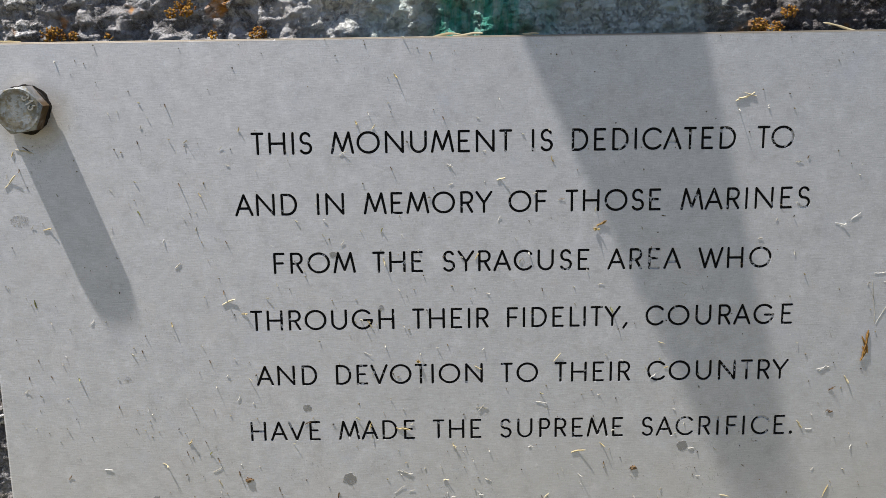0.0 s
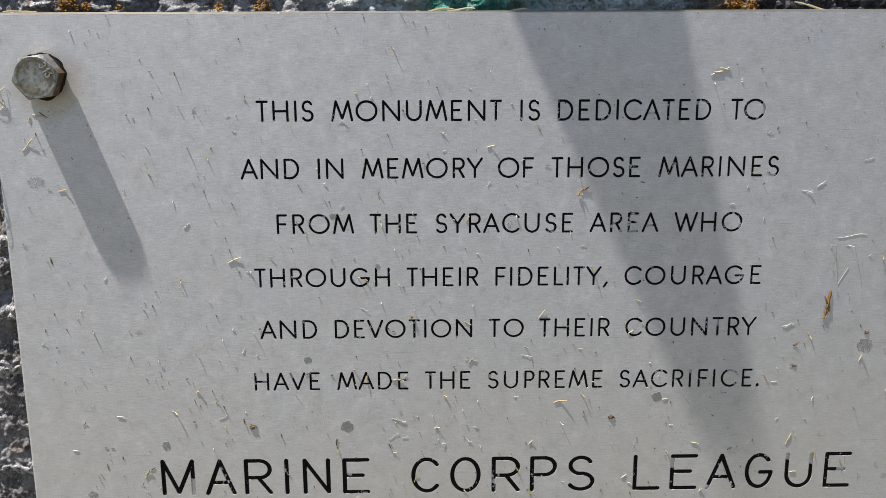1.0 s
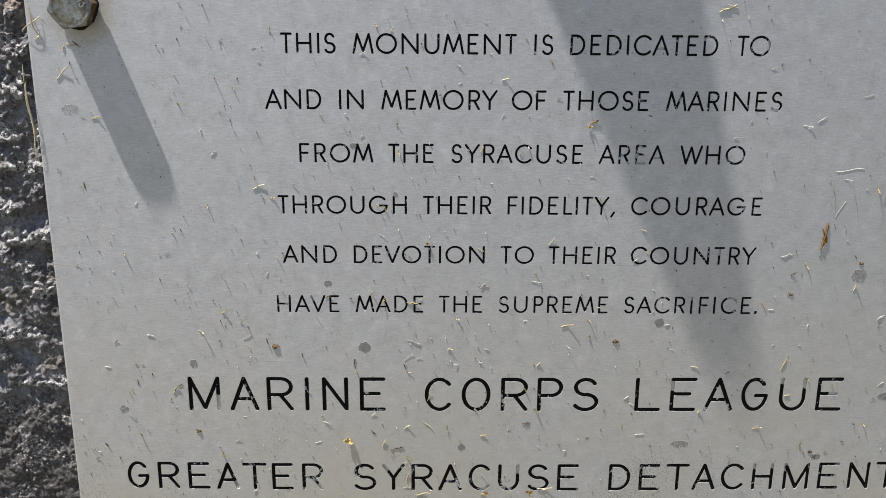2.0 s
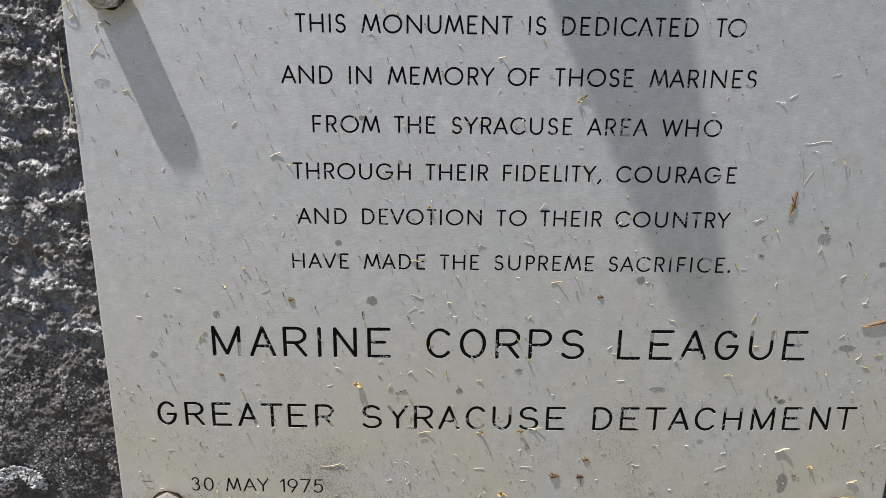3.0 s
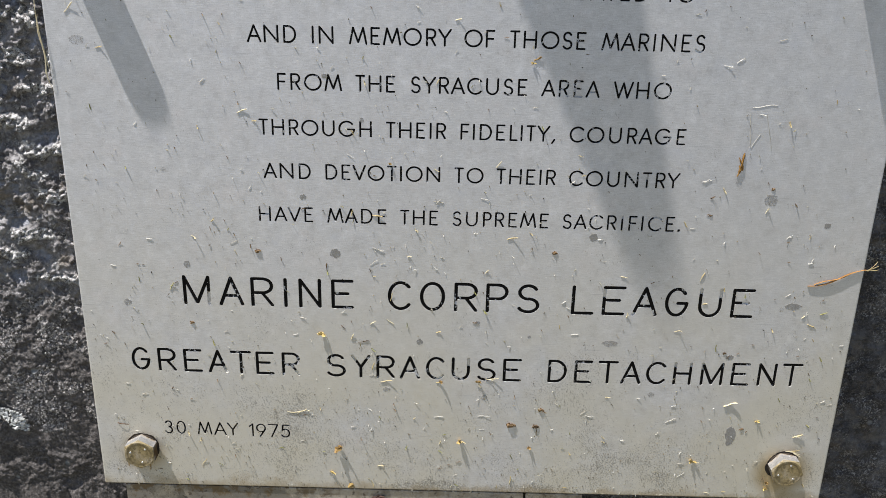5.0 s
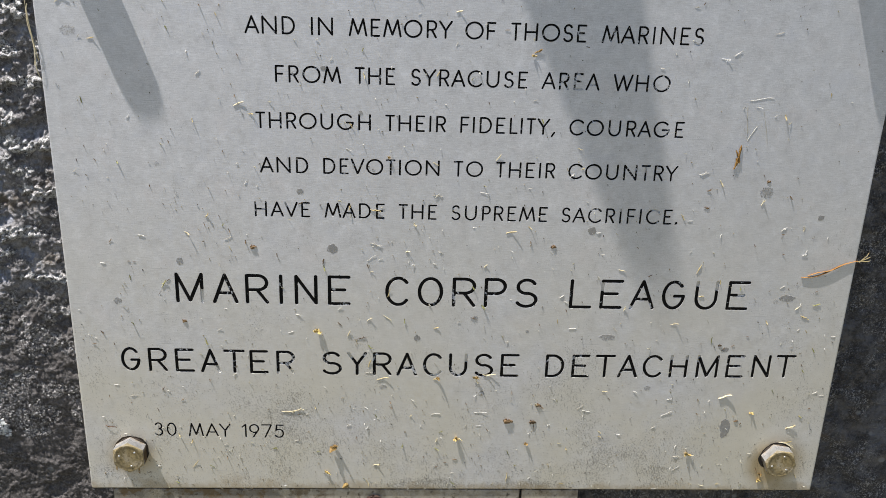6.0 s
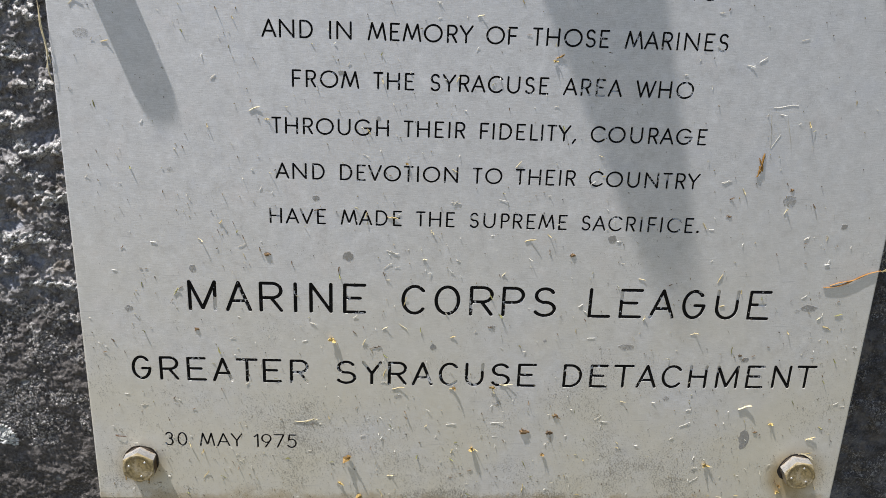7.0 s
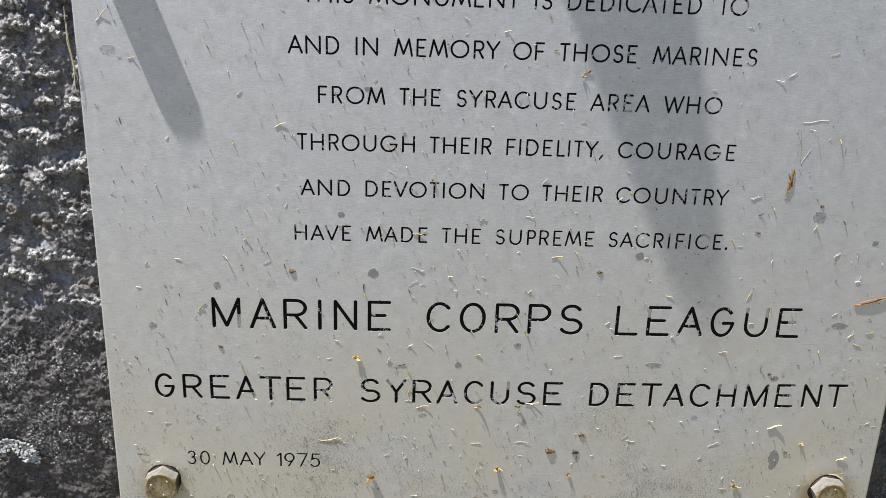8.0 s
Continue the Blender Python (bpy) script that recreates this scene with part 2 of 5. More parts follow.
    # low beside the plaque: brown-black growth with drifts of small pale flakes
    lowly = m.math("MULTIPLY", m.ramp(zs, 0.562, 0.540), m.ramp(x, -0.19, -0.205))
    c = m.mix(m.math("MULTIPLY", lowly, m.ramp(n6, 0.35, 0.70, 0.92, 0.62)), c, m.mix(m.ramp(n3, 0.35, 0.65), (0.040, 0.035, 0.031), (0.105, 0.094, 0.086)))
    strewn = m.math("MULTIPLY", lowly, m.ramp(m.math("ADD", crust, m.ramp(m.noise(60.0, 5.0, 0.70, m.scaled((1, 1, 1.3), (9, 2, 4))), 0.3, 0.7, -0.3, 0.3)), 0.15, 0.65, 0.08, 1.0))
    fd, fc = m.voronoi(520.0)
    f1, f2, f3 = m.axes(fc)
    flake = m.math("MULTIPLY", m.math("LESS_THAN", f1, 0.38), m.ramp(m.math("ADD", fd, m.ramp(n5, 0.3, 0.7, -0.2, 0.2)), 0.46, 0.24))
    c = m.mix(m.math("MULTIPLY", m.math("MULTIPLY", flake, strewn), m.ramp(zs, 0.52, 0.49, 0.62, 0.85)), c, (0.50, 0.48, 0.45))
    c = m.mix(m.math("MULTIPLY", m.math("MULTIPLY", m.ramp(n5, 0.52, 0.60), strewn), 0.55), c, (0.48, 0.465, 0.44))
    vd, vc = m.voronoi(95.0)
    v1, v2, v3 = m.axes(vc)
    spot = m.math("MULTIPLY", m.math("LESS_THAN", v1, 0.16), m.ramp(m.math("ADD", vd, m.math("MULTIPLY", n3, 0.2)), 0.33, 0.24))
    c = m.mix(m.math("MULTIPLY", spot, 0.6), c, (0.30, 0.31, 0.30))
    # grey smears and brown tinges on the dark side
    side = m.math("MULTIPLY", m.ramp(x, 0.15, 0.20), near)
    c = m.mix(m.math("MULTIPLY", side, m.ramp(m.noise(46.0, 5.0, 0.65, m.scaled((1, 1, 0.7), (6, 1, 1))), 0.50, 0.66, 0.0, 0.65)), c, (0.17, 0.172, 0.18))
    c = m.mix(m.math("MULTIPLY", side, m.ramp(m.noise(30.0, 5.0, 0.7, m.scaled((1, 1, 1), (2, 9, 5))), 0.54, 0.68, 0.0, 0.55)), c, (0.12, 0.085, 0.045))
    # soil washed from under the plaque
    soil = m.math("MULTIPLY", window(m, x, 0.055, 0.19, 0.010), window(m, z, 0.437, 0.452, 0.006))
    c = m.mix(m.math("MULTIPLY", soil, m.ramp(n2, 0.40, 0.60, 0.0, 0.6)), c, (0.16, 0.115, 0.06))
    # orange lichen, mostly near the upper edge
    org = m.math("MULTIPLY", m.ramp(m.noise(48.0, 3.0, 0.55, m.scaled((1, 1, 1), (1, 8, 3))), 0.60, 0.66), m.ramp(z, 0.73, 0.765))
    c = m.mix(m.math("MULTIPLY", org, near), c, (0.36, 0.15, 0.015))
    # paler crust along the top
    top = m.math("MULTIPLY", m.math("MULTIPLY", m.ramp(z, 0.745, 0.77), m.ramp(x, 0.06, -0.02)), m.ramp(n2, 0.40, 0.60))
    c = m.mix(m.math("MULTIPLY", m.math("MULTIPLY", top, near), m.ramp(x, -0.16, -0.10, 0.15, 0.55)), c, (0.60, 0.59, 0.57))
    dusk = m.math("MULTIPLY", m.math("MULTIPLY", m.ramp(z, 0.745, 0.77), m.ramp(x, 0.066, 0.080)), m.ramp(n2, 0.36, 0.60, 1.0, 0.3))
    c = m.mix(m.math("MULTIPLY", m.math("MULTIPLY", dusk, near), 0.6), c, (0.050, 0.036, 0.036))
    chalk = m.math("MULTIPLY", window(m, x, -0.082, -0.040, 0.008), m.math("MULTIPLY", m.ramp(z, 0.755, 0.765), m.ramp(n6, 0.36, 0.56)))
    c = m.mix(m.math("MULTIPLY", m.math("MULTIPLY", chalk, near), 0.8), c, (0.74, 0.74, 0.69))
    # verdigris washed down from the bronze above
    xs = m.math("ADD", x, m.ramp(m.noise(30.0, 3.0, 0.5), 0.2, 0.8, -0.012, 0.012))
    reach = m.ramp(m.noise(18.0, 4.0, 0.6, m.scaled((3, 1, 0.4), (0, 0, 6))), 0.25, 0.75, -0.05, 0.05)
    above = m.math("MULTIPLY", m.ramp(z, 0.70, 0.74), m.math("MULTIPLY", m.ramp(y, 0.16, 0.06), m.ramp(m.math("ADD", z, reach), 1.02, 0.92)))
    streak = m.noise(1.0, 4.0, 0.6, m.scaled((190, 60, 22)))
    pale = m.math("MULTIPLY", window(m, xs, -0.066, 0.076, 0.012), above)
    c = m.mix(m.math("MULTIPLY", pale, m.ramp(streak, 0.25, 0.6, 0.45, 0.8)), c, (0.52, 0.60, 0.55))
    deep = m.math("MULTIPLY", window(m, xs, -0.034, 0.004, 0.007), above)
    c = m.mix(m.math("MULTIPLY", deep, m.ramp(streak, 0.36, 0.58, 0.35, 1.0)), c, (0.048, 0.27, 0.195))
    m.colour(c)
    relief = m.math("ADD", m.math("MULTIPLY", n2, 0.18), m.math("ADD", m.math("MULTIPLY", n6, 0.28), m.math("MULTIPLY", amid, m.math("ADD", m.math("MULTIPLY", n3, 0.38), m.math("MULTIPLY", n5, 0.28)))))
    m.bump(m.math("MULTIPLY", relief, m.math("SUBTRACT", 1.0, m.math("MULTIPLY", lowly, 0.45))), 0.007, 1.0)
    return m.m


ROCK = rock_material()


def steel_material(name, face):
    """Weathered steel with a dirty rim round the face and a film of the given colour on it."""
    m = Mat(name, 0.3, 0.95)
    n = m.noise(160.0, 4.0, 0.6)
    n2 = m.noise(620.0, 4.0, 0.65)
    x, y, z = m.axes()
    r = m.math("SQRT", m.math("ADD", m.math("MULTIPLY", x, x), m.math("MULTIPLY", z, z)))
    c = m.mix(m.ramp(n, 0.4, 0.7), (0.52, 0.51, 0.49), (0.30, 0.29, 0.265))
    front = m.ramp(y, -0.0064, -0.0073)
    c = m.mix(m.math("MULTIPLY", front, m.ramp(n, 0.25, 0.6, 0.55, 0.9)), c, face)
    c = m.mix(m.math("MULTIPLY", front, m.ramp(n2, 0.50, 0.64, 0.0, 0.75)), c, (0.12, 0.10, 0.06))
    c = m.mix(m.math("MULTIPLY", front, m.ramp(m.noise(330.0, 4.0, 0.6, m.scaled((1, 1, 1), (5, 1, 2))), 0.50, 0.62, 0.0, 0.6)), c, (0.20, 0.16, 0.075))
    rim = m.math("MULTIPLY", window(m, r, 0.0058, 0.0070, 0.0004), m.ramp(n2, 0.3, 0.6, 0.4, 1.0))
    c = m.mix(m.math("MULTIPLY", rim, 0.70), c, (0.12, 0.095, 0.05))
    base = m.math("MULTIPLY", m.ramp(y, -0.0036, -0.0010), m.ramp(n2, 0.32, 0.58))
    c = m.mix(m.math("MULTIPLY", base, 0.85), c, (0.13, 0.085, 0.03))
    under = m.math("MULTIPLY", m.ramp(m.math("SUBTRACT", m.math("MULTIPLY", x, 0.9), z), 0.0005, 0.0055), m.math("SUBTRACT", 1.0, front))
    under = m.math("MULTIPLY", under, m.ramp(n, 0.30, 0.55, 0.55, 1.0))
    c = m.mix(under, c, (0.085, 0.050, 0.016))
    base = m.math("MAXIMUM", base, under)
    m.colour(c).rough(m.math("ADD", m.ramp(n, 0.3, 0.7, 0.24, 0.46), m.math("MULTIPLY", base, 0.55))).bump(n2, 0.0003, 0.5)
    m.put(m.p.inputs["Metallic"], m.math("SUBTRACT", 0.72, m.math("MAXIMUM", m.math("MULTIPLY", front, 0.4), m.math("MULTIPLY", base, 0.7))))
    return m.m


def plain(name, a, b, scale, rough=0.8, metal=0.0, isle=False, depth=0.0004):
    m = Mat(name, rough, metal)
    n = m.noise(scale, 4.0, 0.6)
    f = m.math("ADD", m.math("MULTIPLY", n, 0.5), m.math("MULTIPLY", m.island() if isle else m.random(), 0.5))
    m.colour(m.mix(m.ramp(f, 0.25, 0.75), a, b)).bump(n, depth, 0.6)
    return m.m


def stain_material():
    """A dried splash: dark grains on the metal, thicker in some marks than in others."""
    m = Mat("dried water mark", 0.6, 0.25)
    k = m.math("ADD", m.noise(800.0, 4.0, 0.75), m.math("MULTIPLY", m.math("SUBTRACT", m.random(), 0.5), 0.22))
    m.colour(m.mix(m.ramp(k, 0.36, 0.62), (0.48, 0.47, 0.45), (0.30, 0.29, 0.265)))
    m.bump(k, 0.00003, 0.5)
    m.put(m.p.inputs["Alpha"], m.ramp(m.math("ADD", k, m.ramp(m.noise(2200.0, 3.0, 0.7), 0.3, 0.7, -0.15, 0.15)), 0.38, 0.60, 0.10, 0.95))
    return m.m


STEEL = steel_material("weathered stainless steel", (0.25, 0.27, 0.265))
TARNISH = steel_material("yellowed stainless steel", (0.36, 0.275, 0.12))
RUBBED = plain("rubbed bright steel", (0.52, 0.50, 0.46), (0.66, 0.65, 0.62), 400.0, 0.32, 0.8)
WASHER = plain("stained washer steel", (0.008, 0.006, 0.004), (0.028, 0.018, 0.009), 300.0, 0.9, 0.0)
BRONZE = plain("verdigris bronze", (0.05, 0.20, 0.15), (0.16, 0.14, 0.08), 40.0, 0.6, 0.5)
STRAW = plain("dry straw", (0.46, 0.36, 0.16), (0.60, 0.53, 0.34), 200.0, 0.75)
RUSTY = plain("rust-brown dry stem", (0.10, 0.040, 0.008), (0.42, 0.20, 0.035), 1100.0, 0.8)
LEAF = plain("curled brown leaf", (0.16, 0.075, 0.012), (0.42, 0.23, 0.045), 900.0, 0.8)
DARK_LEAF = plain("dark leaf scrap", (0.030, 0.014, 0.008), (0.085, 0.040, 0.022), 500.0, 0.85)
BOLT_RING = plain("black bolt ring", (0.012, 0.009, 0.006), (0.075, 0.050, 0.022), 500.0, 0.9, depth=0.00005)
YELLOW = plain("yellow dry petal", (0.56, 0.41, 0.14), (0.22, 0.13, 0.035), 500.0, 0.75)
BROWN = plain("dark brown plant crumb", (0.07, 0.045, 0.022), (0.19, 0.12, 0.055), 300.0, 0.85)
FIBRE = plain("bleached grass fibre", (0.38, 0.35, 0.27), (0.66, 0.64, 0.56), 200.0, 0.7)
GREEN = plain("olive grass", (0.20, 0.20, 0.06), (0.36, 0.33, 0.13), 300.0, 0.75)
BITS = plain("pale grass bits", (0.24, 0.22, 0.13), (0.60, 0.58, 0.50), 60.0, 0.8, isle=True)
SPECKS = plain("dark grass bits", (0.06, 0.05, 0.035), (0.24, 0.20, 0.12), 60.0, 0.85, isle=True)
STAIN = stain_material()
RUST = plain("rust run", (0.30, 0.20, 0.08), (0.46, 0.36, 0.20), 700.0, 0.7, 0.1, depth=0.00003)
CRUST = plain("grey-white lichen", (0.30, 0.31, 0.295), (0.62, 0.62, 0.59), 300.0, 0.95, isle=True)
FLAKE = plain("dull lichen flake", (0.10, 0.095, 0.088), (0.42, 0.41, 0.385), 500.0, 0.95, isle=True)
ORANGE = plain("orange lichen crust", (0.13, 0.050, 0.008), (0.36, 0.19, 0.018), 300.0, 0.95, isle=True)
LAWN = plain("mown dry lawn", (0.06, 0.058, 0.030), (0.12, 0.105, 0.06), 6.0, 0.95)


# ---- helpers of this scene ----
def shade(me, smooth):
    for p in me.polygons:
        p.use_smooth = smooth


def part(name, bm, material, parent=None, label="", smooth=False, at=None):
    """Links a bmesh as one mesh object, under a thing or a part."""
    me = bpy.data.meshes.new(name)
    bm.normal_update()
    bm.to_mesh(me)
    bm.free()
    me.materials.append(material)
    shade(me, smooth)
    ob = new(name, me)
    if parent is not None:
        ob.parent = parent
    if at is not None:
        ob.matrix_basis = at
    if label:
        tagged(ob, label)
    return ob


def joined(verts, faces, name):
    me = bpy.data.meshes.new(name)
    me.from_pydata(verts, [], faces)
    me.update()
    return me


def box(x0, x1, y0, y1, z0, z1, bevel=0.0):
    bm = bmesh.new()
    bmesh.ops.create_cube(bm, size=1)
    for v in bm.verts:
        v.co = ((x0 + x1) / 2 + v.co.x * (x1 - x0), (y0 + y1) / 2 + v.co.y * (y1 - y0), (z0 + z1) / 2 + v.co.z * (z1 - z0))
    if bevel:
        bmesh.ops.bevel(bm, geom=bm.edges[:], offset=bevel, segments=2, affect="EDGES", profile=0.6)
    return bm


# ---- ground ----
bm = bmesh.new()
bmesh.ops.create_grid(bm, x_segments=40, y_segments=40, size=400)
for v in bm.verts:
    v.co.z = 0.0 if v.co.length < 40 else 0.6 * noise.noise(v.co * 0.01)
ground = part("ground", bm, LAWN)
tagged(ground, "short mown dry lawn round the monument", "ground", kind="structure")

# ---- plan of the plaque ----
PW, PZ0, PZ1, THICK = 0.203, 0.4492, 0.7639, 0.008     # half width, lower and upper edge, thickness; its face is y = 0


# ---- boulder ----
def smooth01(v, a, b):
    t = min(1.0, max(0.0, (v - a) / (b - a)))
    return t * t * (3 - 2 * t)


def graded(lo, hi, fine_lo, fine_hi, step, coarse):
    out = list(np.arange(fine_lo, fine_hi, step))
    n_lo, n_hi = int((fine_lo - lo) / coarse), int((hi - fine_hi) / coarse)
    return list(np.linspace(lo, fine_lo, n_lo, endpoint=False)) + out + list(np.linspace(fine_hi, hi, n_hi))


# proud knobs beside the plaque (x, z, half width, half height) and bluish-white hollows between them (x, z, radius)
KNOBS = [(-.239, .717, .009, .0045), (-.227, .7075, .0065, .0045), (-.240, .705, .007, .004), (-.241, .690, .0065, .0045), (-.2285, .686, .006, .0055), (-.2105, .687, .0065, .009), (-.220, .6695, .012, .0030), (-.249, .6645, .0085, .005), (-.236, .6535, .0115, .0048),
         (-.223, .639, .010, .0045), (-.211, .638, .007, .005), (-.253, .636, .008, .0055), (-.228, .626, .0075, .004), (-.257, .622, .0075, .0065), (-.218, .613, .011, .005), (-.233, .592, .014, .004), (-.227, .727, .006, .004), (-.243, .726, .007, .005), (-.262, .703, .010, .006), (-.268, .672, .010, .007), (-.222, .5675, .016, .0028), (-.246, .581, .012, .003)]
FROST = [(-.229, .712, .0055), (-.2175, .6945, .0065), (-.243, .6715, .0065), (-.219, .6455, .0060), (-.242, .6185, .0050), (-.2385, .5985, .0060), (-.228, .677, .004), (-.244, .5690, .006), (-.255, .542, .007), (-.230, .581, .005), (-.228, .4345, .008), (-.214, .5405, .006)]

# drifts of pale flakes lower down (x, z, half width, half height)
DRIFTS = [(-.237, .553, .016, .006), (-.217, .5477, .010, .005), (-.229, .5310, .009, .009), (-.216, .5290, .009, .006), (-.252, .5400, .007, .010), (-.262, .5290, .010, .014), (-.2365, .5110, .006, .008), (-.248, .5020, .012, .009), (-.247, .4880, .014, .010), (-.224, .5030, .012, .003), (-.211, .5000, .007, .005), (-.231, .4880, .007, .007), (-.211, .4860, .005, .007), (-.238, .4780, .010, .006), (-.275, .5050, .014, .012), (-.281, .5450, .014, .012)]


def drift_at(x, z):
    """How thickly the flakes lie there."""
    p = Vector((x, 0.0, z))
    x += 0.008 * noise.noise(p * 75) + 0.004 * noise.noise(p * 190)
    z += 0.007 * noise.noise(p * 75 + Vector((0, 6, 0))) + 0.004 * noise.noise(p * 190 + Vector((0, 6, 0)))
    return max(max(0.0, 1.5 - ((x - a) / rx) ** 2 - ((z - b) / rz) ** 2) for a, b, rx, rz in DRIFTS) / 1.5


def stone_shape(x, z):
    """How far the stone's face lies behind the plaque's face, how much pale crust grows there, and how much bluish crust."""
    p = Vector((x, 0.0, z))
    left = smooth01(x, -0.17, -0.21)
    right = smooth01(x, 0.17, 0.22)
    upper = 0.55 * smooth01(z, 0.49, 0.57) + 0.45 * smooth01(z, 0.58, 0.68)
    lump = noise.fractal(p * 24 + Vector((3, 5, 1)), 0.9, 2.1, 5)
    chunk = noise.turbulence(p * 85 + Vector((9, 1, 4)), 4, False)
    fine = noise.turbulence(p * 260 + Vector((2, 8, 3)), 3, True)
    warp = Vector((noise.noise(p * 60), 0, noise.noise(p * 60 + Vector((7, 0, 0))))) * 0.5
    crumb_a = noise.voronoi(p * 330 + warp * 2)[0][0]
    cells = noise.voronoi(p * 120 + warp + Vector((0, 2, 0)))[0][0]
    grit = noise.voronoi(p * 640 + warp * 3)[0][0] if left > 0 or z > 0.75 else 0.5
    rough = (0.16 + 0.26 * smooth01(x, 0.1, 0.2) + 0.27 * left * upper) * (1 - 0.40 * right) + 0.45 * smooth01(z, 0.753, 0.766)
    proud = rough * (0.0052 * lump + 0.0066 * (chunk - 0.45) + 0.0034 * (0.42 - cells))
    knob, frost = 0.0, 0.0
    if left > 0:
        sx = x + warp.x * 0.009 + 0.0022 * noise.noise(p * 210) + 0.0012 * noise.noise(p * 480)
        sz = z + warp.z * 0.007 + 0.0020 * noise.noise(p * 210 + Vector((0, 4, 0))) + 0.0012 * noise.noise(p * 480 + Vector((0, 4, 0)))
        for kx, kz, rx, rz in KNOBS:
            if abs(sx - kx) < rx and abs(sz - kz) < rz:
                knob = max(knob, 1 - ((sx - kx) / rx) ** 2 - ((sz - kz) / rz) ** 2)
        for kx, kz, r in FROST:
            frost = max(frost, smooth01(math.hypot(sx - kx, (sz - kz) * 1.25) / r, 1.0, 0.65))
    knob = max(0.0, knob) ** 0.6 * left
    crust = max(smooth01(knob, 0.05, 0.60), smooth01(proud + 0.0016 * (fine - 0.45), -0.0006, 0.0024) * (1 if z > 0.75 else max(0.45, upper)))
    if left > 0 and 0.44 < z < 0.57:
        low = smooth01(z, 0.565, 0.545)
        crust = crust * (1 - low) + drift_at(x, z) * low
    d = 0.0185 - 0.0045 * left - 0.002 * right
    d -= proud + (0.20 + 0.50 * max(left * upper, smooth01(z, 0.755, 0.766))) * (0.0034 * (fine - 0.4) + 0.0018 * (0.42 - crumb_a) + 0.0014 * (0.45 - grit))
    d -= 0.0015 * knob * (1 + 1.2 * (fine - 0.45)) + (0.25 + 0.75 * crust) * left * (0.0010 * (0.42 - crumb_a) + 0.0009 * (0.45 - grit))
    d += 0.0014 * frost * left + 0.032 * max(0.0, z - 0.50) * left
    over = smooth01(z, 0.755, 0.765) * (1 - smooth01(z, 0.80, 0.9))
    d -= 0.006 * over
    inside = smooth01(abs(x), PW + 0.002, PW - 0.012) * smooth01(z, PZ0 - 0.003, PZ0 + 0.01) * smooth01(z, PZ1 + 0.001, PZ1 - 0.01)
    below = smooth01(abs(x + 0.06), 0.136, 0.130) * smooth01(z, 0.452, 0.448)   # a bed for the plate below the plaque
    flat = max(d, 0.0095)
    d = flat * inside + max(d, 0.0035) * (1 - inside)
    return d + (max(d, 0.010) - d) * below, crust * (1 - frost), frost


def stone_depth(x, z):
    return stone_shape(x, z)[0]


def build_boulder():
    xs = graded(-0.75, -0.194, -0.315, -0.195, 0.0006, 0.04) + list(np.arange(-0.193, 0.28, 0.0013)) + list(np.linspace(0.285, 0.75, 14))
    xs = sorted(set(round(float(v), 5) for v in xs))
    zs = graded(-0.08, 1.12, 0.430, 0.79, 0.00064, 0.04)
    verts, faces, crusts, frosts = [], [], [], []
    nx, nz = len(xs), len(zs)

    def placed(x, z):
        u, v = x / 0.75, (z - 0.52) / 0.60
        big = max(abs(u), abs(v))
        w = smooth01(big, 0.55, 1.0)
        e = (abs(u) ** 4 + abs(v) ** 4)
        k = 1 + w * (big / max(e, 1e-9) ** 0.25 - 1)
        k *= 1 + w * (0.10 * noise.noise(Vector((u, v, 3.1)) * 1.6) - 0.03)
        u2, v2 = u * k, v * k
        e2 = min(1.0, abs(u2) ** 4 + abs(v2) ** 4)
        return u2 * 0.75, 0.52 + v2 * 0.60, 0.42 * (1 - (1 - e2) ** 0.36), w

    for z in zs:
        for x in xs:
            X, Z, y, w = placed(x, z)
            depth, crust, frost = stone_shape(X, Z)
            crusts.append(crust)
            frosts.append(frost)
            d = depth * (1 - w) + w * (0.016 + 0.05 * noise.fractal(Vector((X, 0, Z)) * 5, 1.0, 2.0, 4) * (1 - w))
            verts.append((X, y + d, Z))
    for j in range(nz - 1):
        for i in range(nx - 1):
            a = j * nx + i
            faces.append((a, a + 1, a + nx + 1, a + nx))
    # the back half, on a coarse grid that shares the rim
    rim = [i for i in range(nx)] + [j * nx + nx - 1 for j in range(1, nz)] + [(nz - 1) * nx + i for i in range(nx - 2, -1, -1)] + [j * nx for j in range(nz - 2, 0, -1)]
    rings, last = 10, rim
    for r in range(1, rings + 1):
        f = 1 - r / rings
        s = f ** 0.55
        ring = []
        for k in rim:
            X, y, Z = verts[k]
            p = Vector((X * s, 0, 0.52 + (Z - 0.52) * s))
            ring.append(len(verts))
            verts.append((p.x, 0.44 + 0.40 * (1 - f * f) ** 0.5 + 0.07 * f * noise.fractal(p * 4, 0.8, 2.0, 5) + 0.05 * noise.noise(p * 3), p.z))
        n = len(rim)
        for i in range(n):
            faces.append((last[(i + 1) % n], last[i], ring[i], ring[(i + 1) % n]))
        last = ring
    me = joined(verts, faces, "boulder")
    for title, values in (("crust", crusts), ("frost", frosts)):
        cover = me.attributes.new(title, "FLOAT", "POINT")
        cover.data.foreach_set("value", values + [0.4] * (len(verts) - len(values)))
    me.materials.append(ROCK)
    shade(me, True)
    ob = new("boulder", me)
    return tagged(ob, "rough grey weathered boulder grown with lichen, bearing the plaque", "boulder")


boulder = build_boulder()

